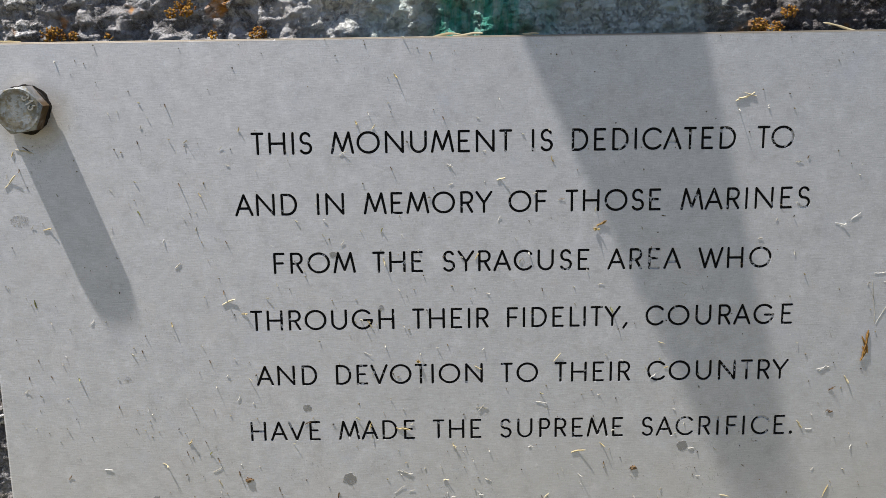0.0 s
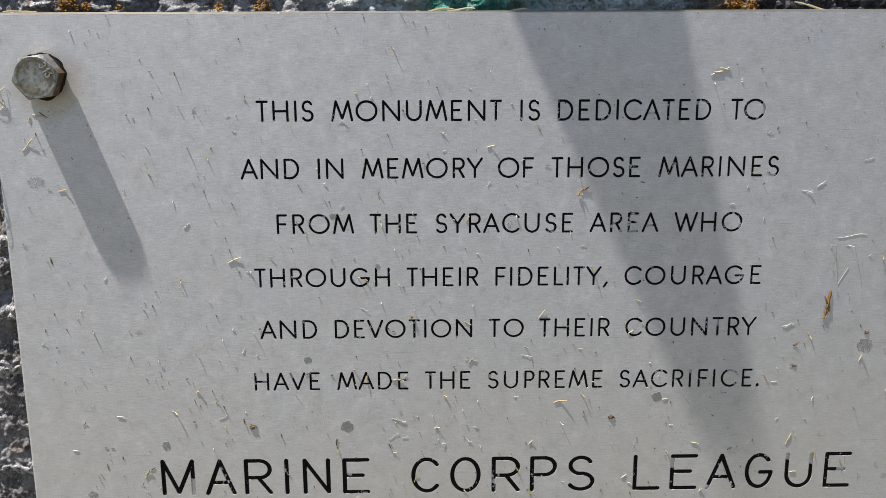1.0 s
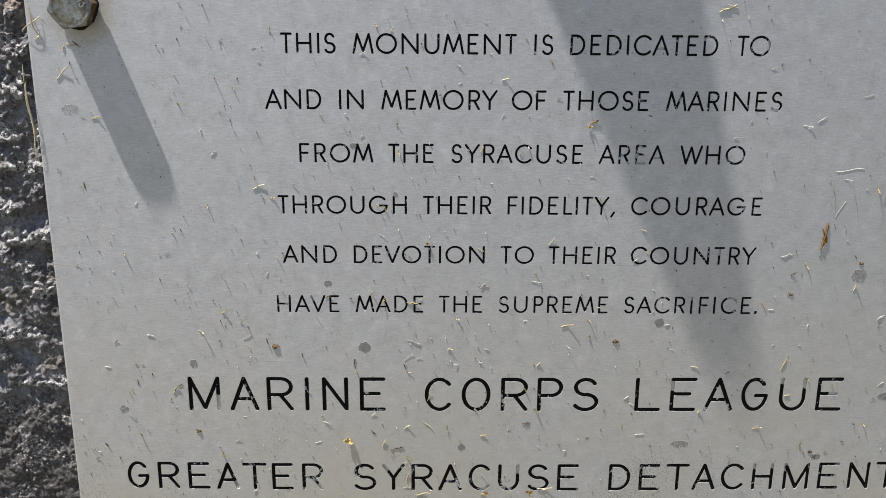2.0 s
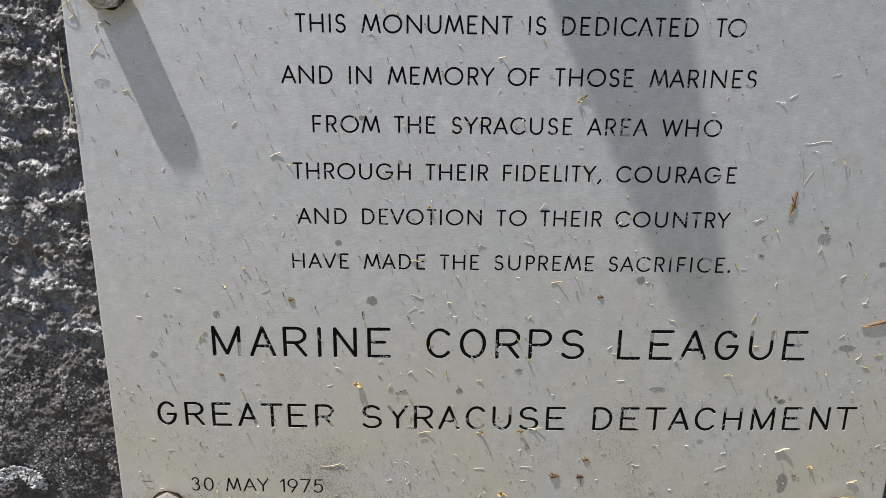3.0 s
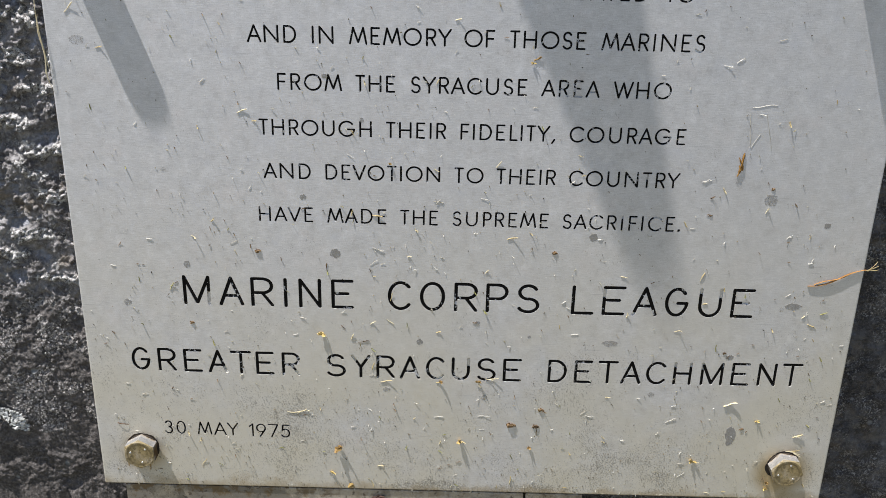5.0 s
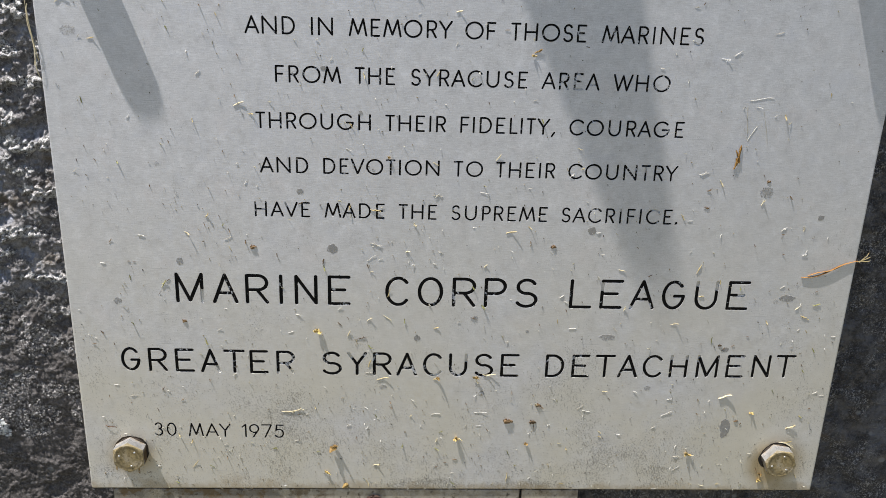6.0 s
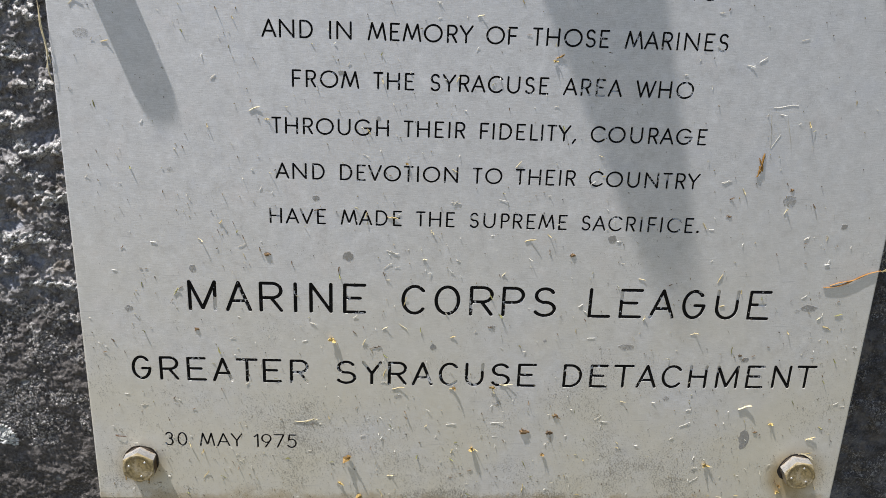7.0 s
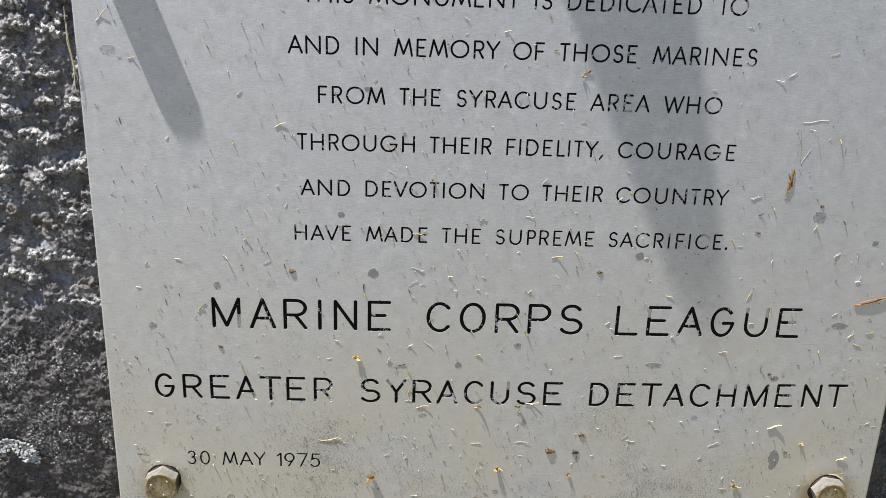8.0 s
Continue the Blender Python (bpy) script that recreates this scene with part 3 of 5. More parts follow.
# ---- lettering: single-stroke engraved capitals ----
# strokes in a unit box: "l" points of a line; "a" centre x, y, radii, from, to (degrees)
WIDE = dict(A=.80, C=.88, D=.70, E=.48, F=.46, G=1.0, H=.72, I=0, L=.42, M=1.04, N=.82, O=1.04, P=.48, R=.53, S=.52, T=.52, U=.72, V=.80, W=1.18, Y=.74)
GOTH = dict(A=.82, C=.75, D=.73, E=.75, F=.70, G=.79, H=.80, I=0, L=.74, M=1.0, N=.80, O=.83, P=.76, R=.77, S=.76, T=.79, U=.76, V=.80, W=1.1, Y=.80)
GOTH.update({"0": .56, "1": .20, "3": .50, "5": .52, "6": .54, "7": .54, "9": .54})
WIDE.update({k: GOTH[k] for k in "0135679"})


def arc(cx, cy, rx, ry, a, b, n=0):
    n = n or max(6, int(abs(b - a) / 11))
    return [(cx + rx * math.cos(radians(a + (b - a) * i / n)), cy + ry * math.sin(radians(a + (b - a) * i / n))) for i in range(n + 1)]


def glyph(ch, goth):
    """The strokes of a capital in the unit box."""
    bowl = [(0, 1), (.55, 1)] + arc(.55, .735, .45, .265, 85, -85, 10) + [(.55, .47), (0, .47)]
    table = {
        "A": [[(0, 0), (.5, 1), (1, 0)], [(.17, .33), (.83, .33)]],
        "C": [arc(.55, .5, .55, .5, 42, 318)],
        "D": [[(0, 0), (0, 1), (.35, 1)] + arc(.36, .5, .64, .5, 86, -86) + [(.35, 0), (0, 0)]],
        "E": [[(1, 1), (0, 1), (0, 0), (1, 0)], [(0, .52), (.78, .52)]],
        "F": [[(1, 1), (0, 1), (0, 0)], [(0, .50), (.88, .50)]],
        "G": [arc(.5, .5, .5, .5, 42, 355) + [(1, .46), (.56, .46)]],
        "H": [[(0, 0), (0, 1)], [(1, 0), (1, 1)], [(0, .5), (1, .5)]],
        "I": [[(0, 0), (0, 1)]],
        "L": [[(0, 1), (0, 0), (1, 0)]],
        "M": [[(0, 0), (0, 1), (.5, .03), (1, 1), (1, 0)]] if goth else [[(0, 0), (.19, 1), (.5, .10), (.81, 1), (1, 0)]],
        "N": [[(0, 0), (0, 1), (1, 0), (1, 1)]],
        "O": [arc(.5, .5, .5, .5, 0, 360, 36)],
        "P": [bowl, [(0, 1), (0, 0)]],
        "R": [bowl, [(0, 1), (0, 0)], [(.50, .47), (1, 0)]],
        "S": [arc(.5, .745, .44, .255, 28, 262) + arc(.5, .25, .5, .25, 82, -152)],
        "T": [[(0, 1), (1, 1)], [(.5, 1), (.5, 0)]],
        "U": [[(0, 1), (0, .40)] + arc(.5, .38, .5, .38, 180, 360, 16) + [(1, .40), (1, 1)]],
        "V": [[(0, 1), (.5, 0), (1, 1)]],
        "W": [[(0, 1), (.26, 0), (.5, .94), (.74, 0), (1, 1)]],
        "Y": [[(0, 1), (.5, .46), (1, 1)], [(.5, .46), (.5, 0)]],
        "0": [arc(.5, .5, .5, .5, 0, 360, 28)],
        "1": [[(0, .80), (1, 1), (1, 0)]],
        "3": [arc(.46, .75, .46, .25, 155, -80) + arc(.45, .27, .52, .27, 80, -155)],
        "5": [[(.94, 1), (.20, 1), (.10, .56)] + arc(.46, .33, .52, .33, 122, -150)],
        "6": [arc(.5, .32, .5, .32, 0, 360, 24), [(.06, .45), (.62, 1)]],
        "7": [[(0, 1), (1, 1), (.32, 0)]],
        "9": [arc(.5, .68, .5, .32, 0, 360, 24), [(.96, .56), (.40, 0)]],
        ",": [[(.05, .10), (-.10, -.14)]],
        ".": [[(0, .0), (.001, .03)]],
    }
    return table[ch]


def ribbon(points, half, end=6):
    """The outline of a round-ended stroke of that half width: left side and right side, pairwise."""
    pts = [Vector(p) for i, p in enumerate(points) if i == 0 or (Vector(p) - Vector(points[i - 1])).length > 1e-7]
    closed = (pts[0] - pts[-1]).length < 1e-6
    if closed:
        pts = pts[:-1]
    n, left, right = len(pts), [], []
    for i in range(n):
        before = (pts[i] - pts[i - 1]).normalized() if (i or closed) else None
        after = (pts[(i + 1) % n] - pts[i]).normalized() if (i < n - 1 or closed) else None
        if before is None or after is None:
            d = after or before
            side = Vector((-d.y, d.x))
            for k in range(end):
                a = radians(90 * (k + (0 if before is None else 1)) / end)
                s, c = (math.sin(a), -math.cos(a)) if before is None else (math.cos(a), math.sin(a))
                left.append(pts[i] + side * half * max(s, .05) + d * half * c)
                right.append(pts[i] - side * half * max(s, .05) + d * half * c)
                if before is None and k == end - 1:
                    left.append(pts[i] + side * half)
                    right.append(pts[i] - side * half)
            if before is not None:
                left.insert(len(left) - end, pts[i] + side * half)
                right.insert(len(right) - end, pts[i] - side * half)
            continue
        m = before + after
        m = Vector((-m.y, m.x)).normalized() if m.length > 1e-6 else Vector((-after.y, after.x))
        k = half / max(.30, m.dot(Vector((-after.y, after.x))))
        left.append(pts[i] + m * k)
        right.append(pts[i] - m * k)
    return left, right, closed


def stroke_prism(points, half, y0, y1, to_world, verts, faces):
    """A closed prism of a stroke, between the depths y0 (front) and y1."""
    left, right, closed = ribbon(points, half)
    n, b = len(left), len(verts)
    for y in (y0, y1):
        for side in (left, right):
            verts.extend(to_world(p, y) for p in side)
    fl, fr, kl, kr = b, b + n, b + 2 * n, b + 3 * n
    for i in range(n if closed else n - 1):
        j = (i + 1) % n
        faces.append((fl + i, fr + i, fr + j, fl + j))
        faces.append((kl + j, kr + j, kr + i, kl + i))
        faces.append((fl + j, kl + j, kl + i, fl + i))
        faces.append((fr + i, kr + i, kr + j, fr + j))
    if not closed:
        faces.append((fl, kl, kr, fr))
        e = n - 1
        faces.append((fr + e, kr + e, kl + e, fl + e))


# each line: style, lower edge left and right, height over all, stroke, words with their ends
LINES = [
    (0, .7218, .7214, .0084, .00100, [("THIS", -.1007, -.0781), ("MONUMENT", -.0713, -.0040), ("IS", .0032, .0111), ("DEDICATED", .0180, .0790), ("TO", .0867, .1007)]),
    (0, .6990, .6987, .0084, .00100, [("AND", -.1080, -.0846), ("IN", -.0773, -.0670), ("MEMORY", -.0598, -.0114), ("OF", -.0055, .0090), ("THOSE", .0159, .0518), ("MARINES", .0591, .1079)]),
    (0, .6766, .6761, .0083, .00100, [("FROM", -.0946, -.0634), ("THE", -.0571, -.0379), ("SYRACUSE", -.0305, .0253), ("AREA", .0321, .0602), ("WHO", .0665, .0945)]),
    (0, .6543, .6538, .0082, .00100, [("THROUGH", -.1046, -.0493), ("THEIR", -.0425, -.0131), ("FIDELITY", -.0061, .0376), ("COURAGE", .0471, .1038)]),
    (0, .6322, .6316, .0082, .00100, [("AND", -.1034, -.0798), ("DEVOTION", -.0726, -.0155), ("TO", -.0086, .0060), ("THEIR", .0123, .0418), ("COUNTRY", .0483, .1033)]),
    (0, .6095, .6088, .0081, .00098, [("HAVE", -.1068, -.0794), ("MADE", -.0723, -.0423), ("THE", -.0354, -.0162), ("SUPREME", -.0090, .0396), ("SACRIFICE", .0467, .1032)]),
    (1, .5621, .5617, .0167, .00185, [("MARINE", -.1486, -.0595), ("CORPS", -.0416, .0373), ("LEAGUE", .0541, .1490)]),
    (1, .5225, .5219, .0139, .00165, [("GREATER", -.1795, -.0890), ("SYRACUSE", -.0746, .0294), ("DETACHMENT", .0440, .1805)]),
    (0, .4828, .4818, .0085, .00092, [("30", -.1655, -.1540), ("MAY", -.1474, -.1249), ("1975", -.1189, -.0959)]),
]
GROOVE, FILL = 0.00095, 0.00042                        # depth of the cut; of the paint below the face
cutters = [([], []) for n in range(5)]
letters = []                                          # character, verts, faces, place


BEAR = {c: (11, 11) for c in "HINU01"}                 # air left and right of a capital
BEAR.update({c: (8, 8) for c in "OQS3569"} | {c: (3.5, 3.5) for c in "AVWY7"})
BEAR.update(dict(C=(8, 5), G=(8, 10), T=(7, 7), D=(11, 9), P=(11, 5), R=(11, 8), E=(11, 10), F=(11, 7), L=(11, 4), M=(5, 5)))
EVEN = {c: (14, 14) for c in "HINUDEGRPL"} | {c: (13, 13) for c in "OCSM"} | dict(A=(12, 12), T=(11, 9), Y=(11, 11), P=(14, 11))
# strokes that have lost their paint, and strokes of which a share is left
BARE = {(0, "DEDICATED", 5): 2, (2, "AREA", 3): 2, (2, "AREA", 2): 2, (7, "SYRACUSE", 1): 0}
WORN = {
    (0, "DEDICATED", 8): {0: (0, .7)}, (0, "TO", 1): {0: (.12, .9)}, (1, "MARINES", 4): {2: (.35, 1)}, (1, "MARINES", 6): {0: (0, .8)},
    (4, "COUNTRY", 4): {1: (.55, 1)}, (5, "SACRIFICE", 4): {0: (0, .72)}, (5, "SACRIFICE", 7): {0: (.28, 1)}, (5, "HAVE", 0): {2: (0, .45)}, (5, "HAVE", 2): {0: (.4, 1)}, (5, "MADE", 2): {0: (.25, 1)},
    (6, "MARINE", 0): {3: (0, .5)}, (6, "LEAGUE", 1): {1: (.45, 1)}, (6, "LEAGUE", 4): {0: (.10, .84)}, (6, "LEAGUE", 5): {3: (0, .5)}, (6, "LEAGUE", 2): {0: (.12, .9)},
    (7, "GREATER", 3): {1: (0, .55)}, (7, "GREATER", 6): {2: (0, .5)}, (7, "SYRACUSE", 1): {0: (.55, 1)}, (7, "SYRACUSE", 4): {0: (0, .8)}, (7, "SYRACUSE", 5): {0: (0, .82)},
    (7, "DETACHMENT", 5): {0: (0, .72), 1: (0, .75)}, (7, "DETACHMENT", 6): {0: (0, .62), 1: (.15, 1)},
}


# left and right ends of the capitals in the three lower lines, which were cut by hand
ENDS = {
    (6, "MARINE"): [(-.1478, -.1353), (-.1292, -.1179), (-.1124, -.1023), (-.0951, -.0951), (-.0873, -.0773), (-.0703, -.0604)],
    (6, "CORPS"): [(-.0408, -.0302), (-.0240, -.0126), (-.0061, .0044), (.0105, .0204), (.0265, .0368)],
    (6, "LEAGUE"): [(.0552, .0653), (.0713, .0814), (.0869, .0985), (.1039, .1144), (.1213, .1317), (.1385, .1485)],
    (7, "GREATER"): [(-.1789, -.1705), (-.1648, -.1566), (-.1509, -.1425), (-.1378, -.1287), (-.1256, -.1160), (-.1120, -.1038), (-.0980, -.0898)],
    (7, "SYRACUSE"): [(-.0742, -.0651), (-.0607, -.0518), (-.0471, -.0387), (-.0345, -.0250), (-.0204, -.0117), (-.0066, .0017), (.0069, .0157), (.0211, .0295)],
    (7, "DETACHMENT"): [(.0453, .0539), (.0595, .0676), (.0721, .0814), (.0846, .0940), (.0981, .1074), (.1127, .1210), (.1274, .1379), (.1438, .1520), (.1580, .1664), (.1707, .1800)],
    (8, "30"): [(-.1651, -.1615), (-.1587, -.1543)],
    (8, "MAY"): [(-.1471, -.1398), (-.1380, -.1317), (-.1305, -.1252)],
    (8, "1975"): [(-.1185, -.1167), (-.1145, -.1098), (-.1079, -.1029), (-.1008, -.0964)],
}


def set_word(line, style, word, x0, x1, base, high, stroke):
    if (line, word) in ENDS:
        for n, (c, (a, b)) in enumerate(zip(word, ENDS[line, word])):
            set_letter(c, style, a, b - a, base(a), high - stroke, stroke, BARE.get((line, word, n)), WORN.get((line, word, n)))
        return
    widths = GOTH if style else WIDE
    body = high - stroke
    w = [widths[c] * body for c in word]
    table = EVEN if style else BEAR
    air = [table[a][1] + table[b][0] - (12 if style and a + b in ("AT", "TA") else 0) for a, b in zip(word, word[1:])]
    free = (x1 - x0 - stroke) - sum(w)
    unit = free / max(.01, sum(air))
    x = x0 + stroke / 2
    for n, (c, wide) in enumerate(zip(word, w)):
        set_letter(c, style, x, wide, base(x), body, stroke, BARE.get((line, word, n)), WORN.get((line, word, n)))
        x += wide + (air[n] * unit if n < len(air) else 0)


def pieces(pts):
    """A stroke cut where it turns sharply."""
    out, run = [], [pts[0]]
    for a, b, c in zip(pts, pts[1:], pts[2:]):
        run.append(b)
        u, v = Vector(b) - Vector(a), Vector(c) - Vector(b)
        if u.length > 1e-6 and v.length > 1e-6 and u.angle(v) > radians(50):
            out.append(run)
            run = [b]
    return out + [run + [pts[-1]]]


def stretch(pts, lo, hi):
    """The stretch of a stroke between two shares of its length."""
    P = [Vector(p) for p in pts]
    runs = [(b - a).length for a, b in zip(P, P[1:])]
    whole, out, at = sum(runs), [], 0.0
    for a, b, run in zip(P, P[1:], runs):
        s0, s1 = max(lo * whole, at), min(hi * whole, at + run)
        if s1 > s0 and run > 1e-9:
            ends = [a.lerp(b, (s0 - at) / run), a.lerp(b, (s1 - at) / run)]
            out += ends if not out else ends[1:]
        at += run
    return [tuple(p) for p in out]


def set_letter(c, style, x, wide, z, body, stroke, bare=None, worn=None):
    if c in ".,":
        wide = body
    verts, faces = [], []
    parts = [p for pts in glyph(c, style) for p in pieces([(px * wide, pz * body) for px, pz in pts])]
    for n, flat in enumerate(parts):
        stroke_prism(flat, stroke / 2, -0.001, GROOVE + n * 0.00003, lambda p, y: (x + p.x, y, z + stroke / 2 + p.y), *cutters[n])
        if worn and n in worn:
            flat = stretch(flat, *worn[n])
        if n != bare or worn:
            stroke_prism(flat, stroke / 2 - 0.00003, FILL + n * 0.00002, GROOVE - 0.0001, lambda p, y: (p.x, y, p.y), verts, faces)
    letters.append((c, verts, faces, (x, 0, z + stroke / 2)))


for line, (style, zl, zr, high, stroke, words) in enumerate(LINES):
    span0, span1 = words[0][1], words[-1][2]

    def base(x, a=zl, b=zr, c=span0, d=span1, sag={6: .0004, 7: .0015}.get(line, 0)):
        u = (x - c) / (d - c)
        return a + (b - a) * u - sag * 4 * u * (1 - u)     # the big lines were set out with a slight sag

    for word, x0, x1 in words:
        set_word(line, style, word, x0, x1, base, high, stroke)
        if word == "FIDELITY":
            set_letter(",", 0, x1 + .0019, 0, base(x1), high - stroke, stroke)
        if word == "SACRIFICE":
            set_letter(".", 0, x1 + .0024, 0, base(x1), high - stroke, stroke * 1.4)

# ---- plaque ----
plaque = new("memorial_plaque")
tagged(plaque, "brushed aluminium memorial plaque with black engraved capitals, bolted to the boulder", "plaque")
blank = box(-PW, PW, 0.0, THICK, PZ0, PZ1, 0.0007)
for n in range(1, 100):                                # a fine grid, so that the cut leaves small faces
    for origin, way in (((-PW + 2 * PW * n / 100, 0, 0), (1, 0, 0)), ((0, 0, PZ0 + (PZ1 - PZ0) * n / 100), (0, 0, 1))):
        bmesh.ops.bisect_plane(blank, geom=blank.verts[:] + blank.edges[:] + blank.faces[:], plane_co=origin, plane_no=way)
plate = part("plate", blank, PLATE, plaque, "brushed aluminium plate spattered with grass")
for verts, faces in cutters:                           # engrave the strokes, one set after another
    if not faces:
        continue
    cutter = new("cutter", joined(verts, faces, "cutter"))
    cut = plate.modifiers.new("engraving", "BOOLEAN")
    cut.operation, cut.object, cut.solver = "DIFFERENCE", cutter, "MANIFOLD"
    carved = bpy.data.meshes.new_from_object(plate.evaluated_get(bpy.context.evaluated_depsgraph_get()))
    plate.modifiers.clear()
    plate.data = carved
    bpy.data.objects.remove(cutter)
for c, verts, faces, place in letters:
    if not faces:
        continue
    ob = new("letter" if c.isalpha() else "digit" if c.isdigit() else "punctuation", joined(verts, faces, "letter"))
    ob.data.materials.append(PAINT)
    ob.parent = plate
    ob.location = place

# ---- bolts ----
def bolt_head(turn, af=0.0159, y0=-0.0010, y1=-0.0078):
    """A hexagon head with its chamfered, round-edged face."""
    bm = bmesh.new()
    R = af / math.sqrt(3)
    n = 96

    rf = R * 0.84                                      # radius of the flat face; a cone cuts the corners beyond it

    def ring(y, rad):
        out = []
        for k in range(n):
            a = 2 * math.pi * k / n
            r = min(af / 2 / math.cos((a + 1e-9) % (math.pi / 3) - math.pi / 6), rad)
            drop = 0.62 * max(0.0, r - rf) if y < y0 else 0.0
            out.append(bm.verts.new((r * math.cos(a + radians(turn)), y + drop, r * math.sin(a + radians(turn)))))
        return out

    rings = [ring(y0, R), ring(y1, R), ring(y1, R * 0.91), ring(y1, rf), ring(y1 + 0.00005, R * 0.74), ring(y1 + 0.0002, R * 0.4)]
    for a, b in zip(rings, rings[1:]):
        for k in range(n):
            bm.faces.new((a[k], a[(k + 1) % n], b[(k + 1) % n], b[k]))
    bm.faces.new(rings[-1])
    bm.faces.new(rings[0][::-1])
    bmesh.ops.recalc_face_normals(bm, faces=bm.faces[:])
    return bm


def disc(r0, r1, y0, y1, n=40):
    bm = bmesh.new()
    prof = [(r0 * 0.2, y1), (r1, y1), (r0, (y0 + y1) / 2), (r0, y0), (r0 * 0.2, y0)]
    rings = [[bm.verts.new((r * math.cos(2 * math.pi * k / n), y, r * math.sin(2 * math.pi * k / n))) for k in range(n)] for r, y in prof]
    for a, b in zip(rings, rings[1:]):
        for k in range(n):
            bm.faces.new((a[k], a[(k + 1) % n], b[(k + 1) % n], b[k]))
    bm.faces.new(rings[0]), bm.faces.new(rings[-1][::-1])
    bmesh.ops.recalc_face_normals(bm, faces=bm.faces[:])
    return bm


def bolt(x, z, turn, label, marks):
    thing = new("hex_bolt")
    thing.location = (x, 0, z)
    tagged(thing, label, "bolt", "bolts holding the plaque")
    metal = STEEL if z > 0.6 else TARNISH
    head = part("head", bolt_head(turn), metal, thing)
    part("washer", disc(0.0084, 0.0082, 0.0, -0.0011), WASHER, thing, "brown-stained thin washer")
    part("shank", disc(0.0048, 0.0048, 0.03, -0.001, 20), STEEL, thing)
    if marks == "316":
        v, f = [], []
        px = 0.0
        for c in marks:
            wide = GOTH[c] * 0.0026
            for pts in glyph(c, 1):
                flat = [(a * wide + px - 0.0030, b * 0.0026) for a, b in pts]
                turned = Matrix.Rotation(radians(-62), 2)
                stroke_prism([turned @ Vector(p) + Vector((0.0036, 0.0018)) for p in flat], 0.00024, -0.00808, -0.0073, lambda p, y: (p.x, y, p.y), v, f)
            px += wide + 0.0010
        me = joined(v, f, "grade_mark")
        me.materials.append(RUBBED)
        new("grade_mark", me).parent = head
    else:
        for k in range(3):
            a = radians(marks + 120 * k)
            bm = bmesh.new()
            bmesh.ops.create_uvsphere(bm, u_segments=10, v_segments=6, radius=0.00065)
            for v in bm.verts:
                v.co = (v.co.x, v.co.y * 0.6, v.co.z)
            part("grade_mark", bm, RUBBED, head, smooth=True, at=Matrix.Translation((0.0050 * math.cos(a), -0.0077, 0.0050 * math.sin(a))))
    return thing


bolt(-.1822, .7399, 9, "stainless hexagon bolt in upper corner, raised numerals on its head", "316")
bolt(.1812, .7410, 35, "stainless hexagon bolt in the plaque's upper corner", 20)
bolt(-.1787, .4735, 30, "stainless hexagon bolt with a yellowed face in the plaque's lower corner", 165)
bolt(.1793, .4716, 50, "stainless hexagon bolt with a yellowed face and grass on its rim", 75)

# ---- plate below the plaque ----
for x0, x1 in ((-.1915, .0355), (.0366, .0690)):
    ledge = part("lower_plate", box(x0, x1, .0006, .0120, .30, .4484, 0.0006), LEDGE)
    tagged(ledge, "grimy pale metal plate set into the boulder below the plaque", "plate", "lower plates")

# ---- bronze boss above the plaque ----
def bronze_boss():
    """A tapered bronze spigot that stands out of the upper stone."""
    bm = bmesh.new()
    prof = [(.070, .135), (.068, .085), (.050, .070), (.044, .030), (.0405, .0), (.0375, -.0144), (.0314, -.0245), (.0235, -.0320), (.0165, -.0392), (.0120, -.0425), (.0060, -.0436), (.0020, -.0438)]
    n = 48
    rings = [[bm.verts.new((r * math.cos(2 * math.pi * k / n), y, r * math.sin(2 * math.pi * k / n))) for k in range(n)] for r, y in prof]
    for a, b in zip(rings, rings[1:]):
        for k in range(n):
            bm.faces.new((a[k], b[k], b[(k + 1) % n], a[(k + 1) % n]))
    bm.faces.new(rings[-1]), bm.faces.new(rings[0])
    bmesh.ops.recalc_face_normals(bm, faces=bm.faces[:])
    ob = part("bronze_boss", bm, BRONZE, smooth=True)
    ob.location = (-.0500, 0, .998)
    return tagged(ob, "green-patinated bronze boss fixed to the boulder above the plaque", "ornament")


bronze_boss()


# ---- grass clippings on the plaque ----
def blade(bm, points, wide, thick=0.00006, seed=0.0):
    """A thin bent blade of grass through the points, uneven in width and thin at its ends."""
    n, rows = len(points), []
    P = [Vector(p) for p in points]
    for i, p in enumerate(P):
        d = (P[min(i + 1, n - 1)] - P[max(i - 1, 0)]).normalized()
        side = d.cross(Vector((0, -1, 0)))
        ragged = 1 + 0.7 * noise.noise(Vector((i * 0.9, seed * 3.3, 1.7)))
        side = (side.normalized() if side.length > 1e-4 else Vector((1, 0, 0))) * wide / 2 * ragged * (0.35 + 0.65 * math.sin(math.pi * (i + .6) / (n + .2)))
        up = Vector((0, -thick, 0))
        rows.append([bm.verts.new(p + side), bm.verts.new(p + up * 1.5), bm.verts.new(p - side), bm.verts.new(p - up * 0.5)])
    for a, b in zip(rows, rows[1:]):
        for k in range(4):
            bm.faces.new((a[k], a[(k + 1) % 4], b[(k + 1) % 4], b[k]))
    bm.faces.new(rows[0][::-1]), bm.faces.new(rows[-1])


straws = random.Random(21)


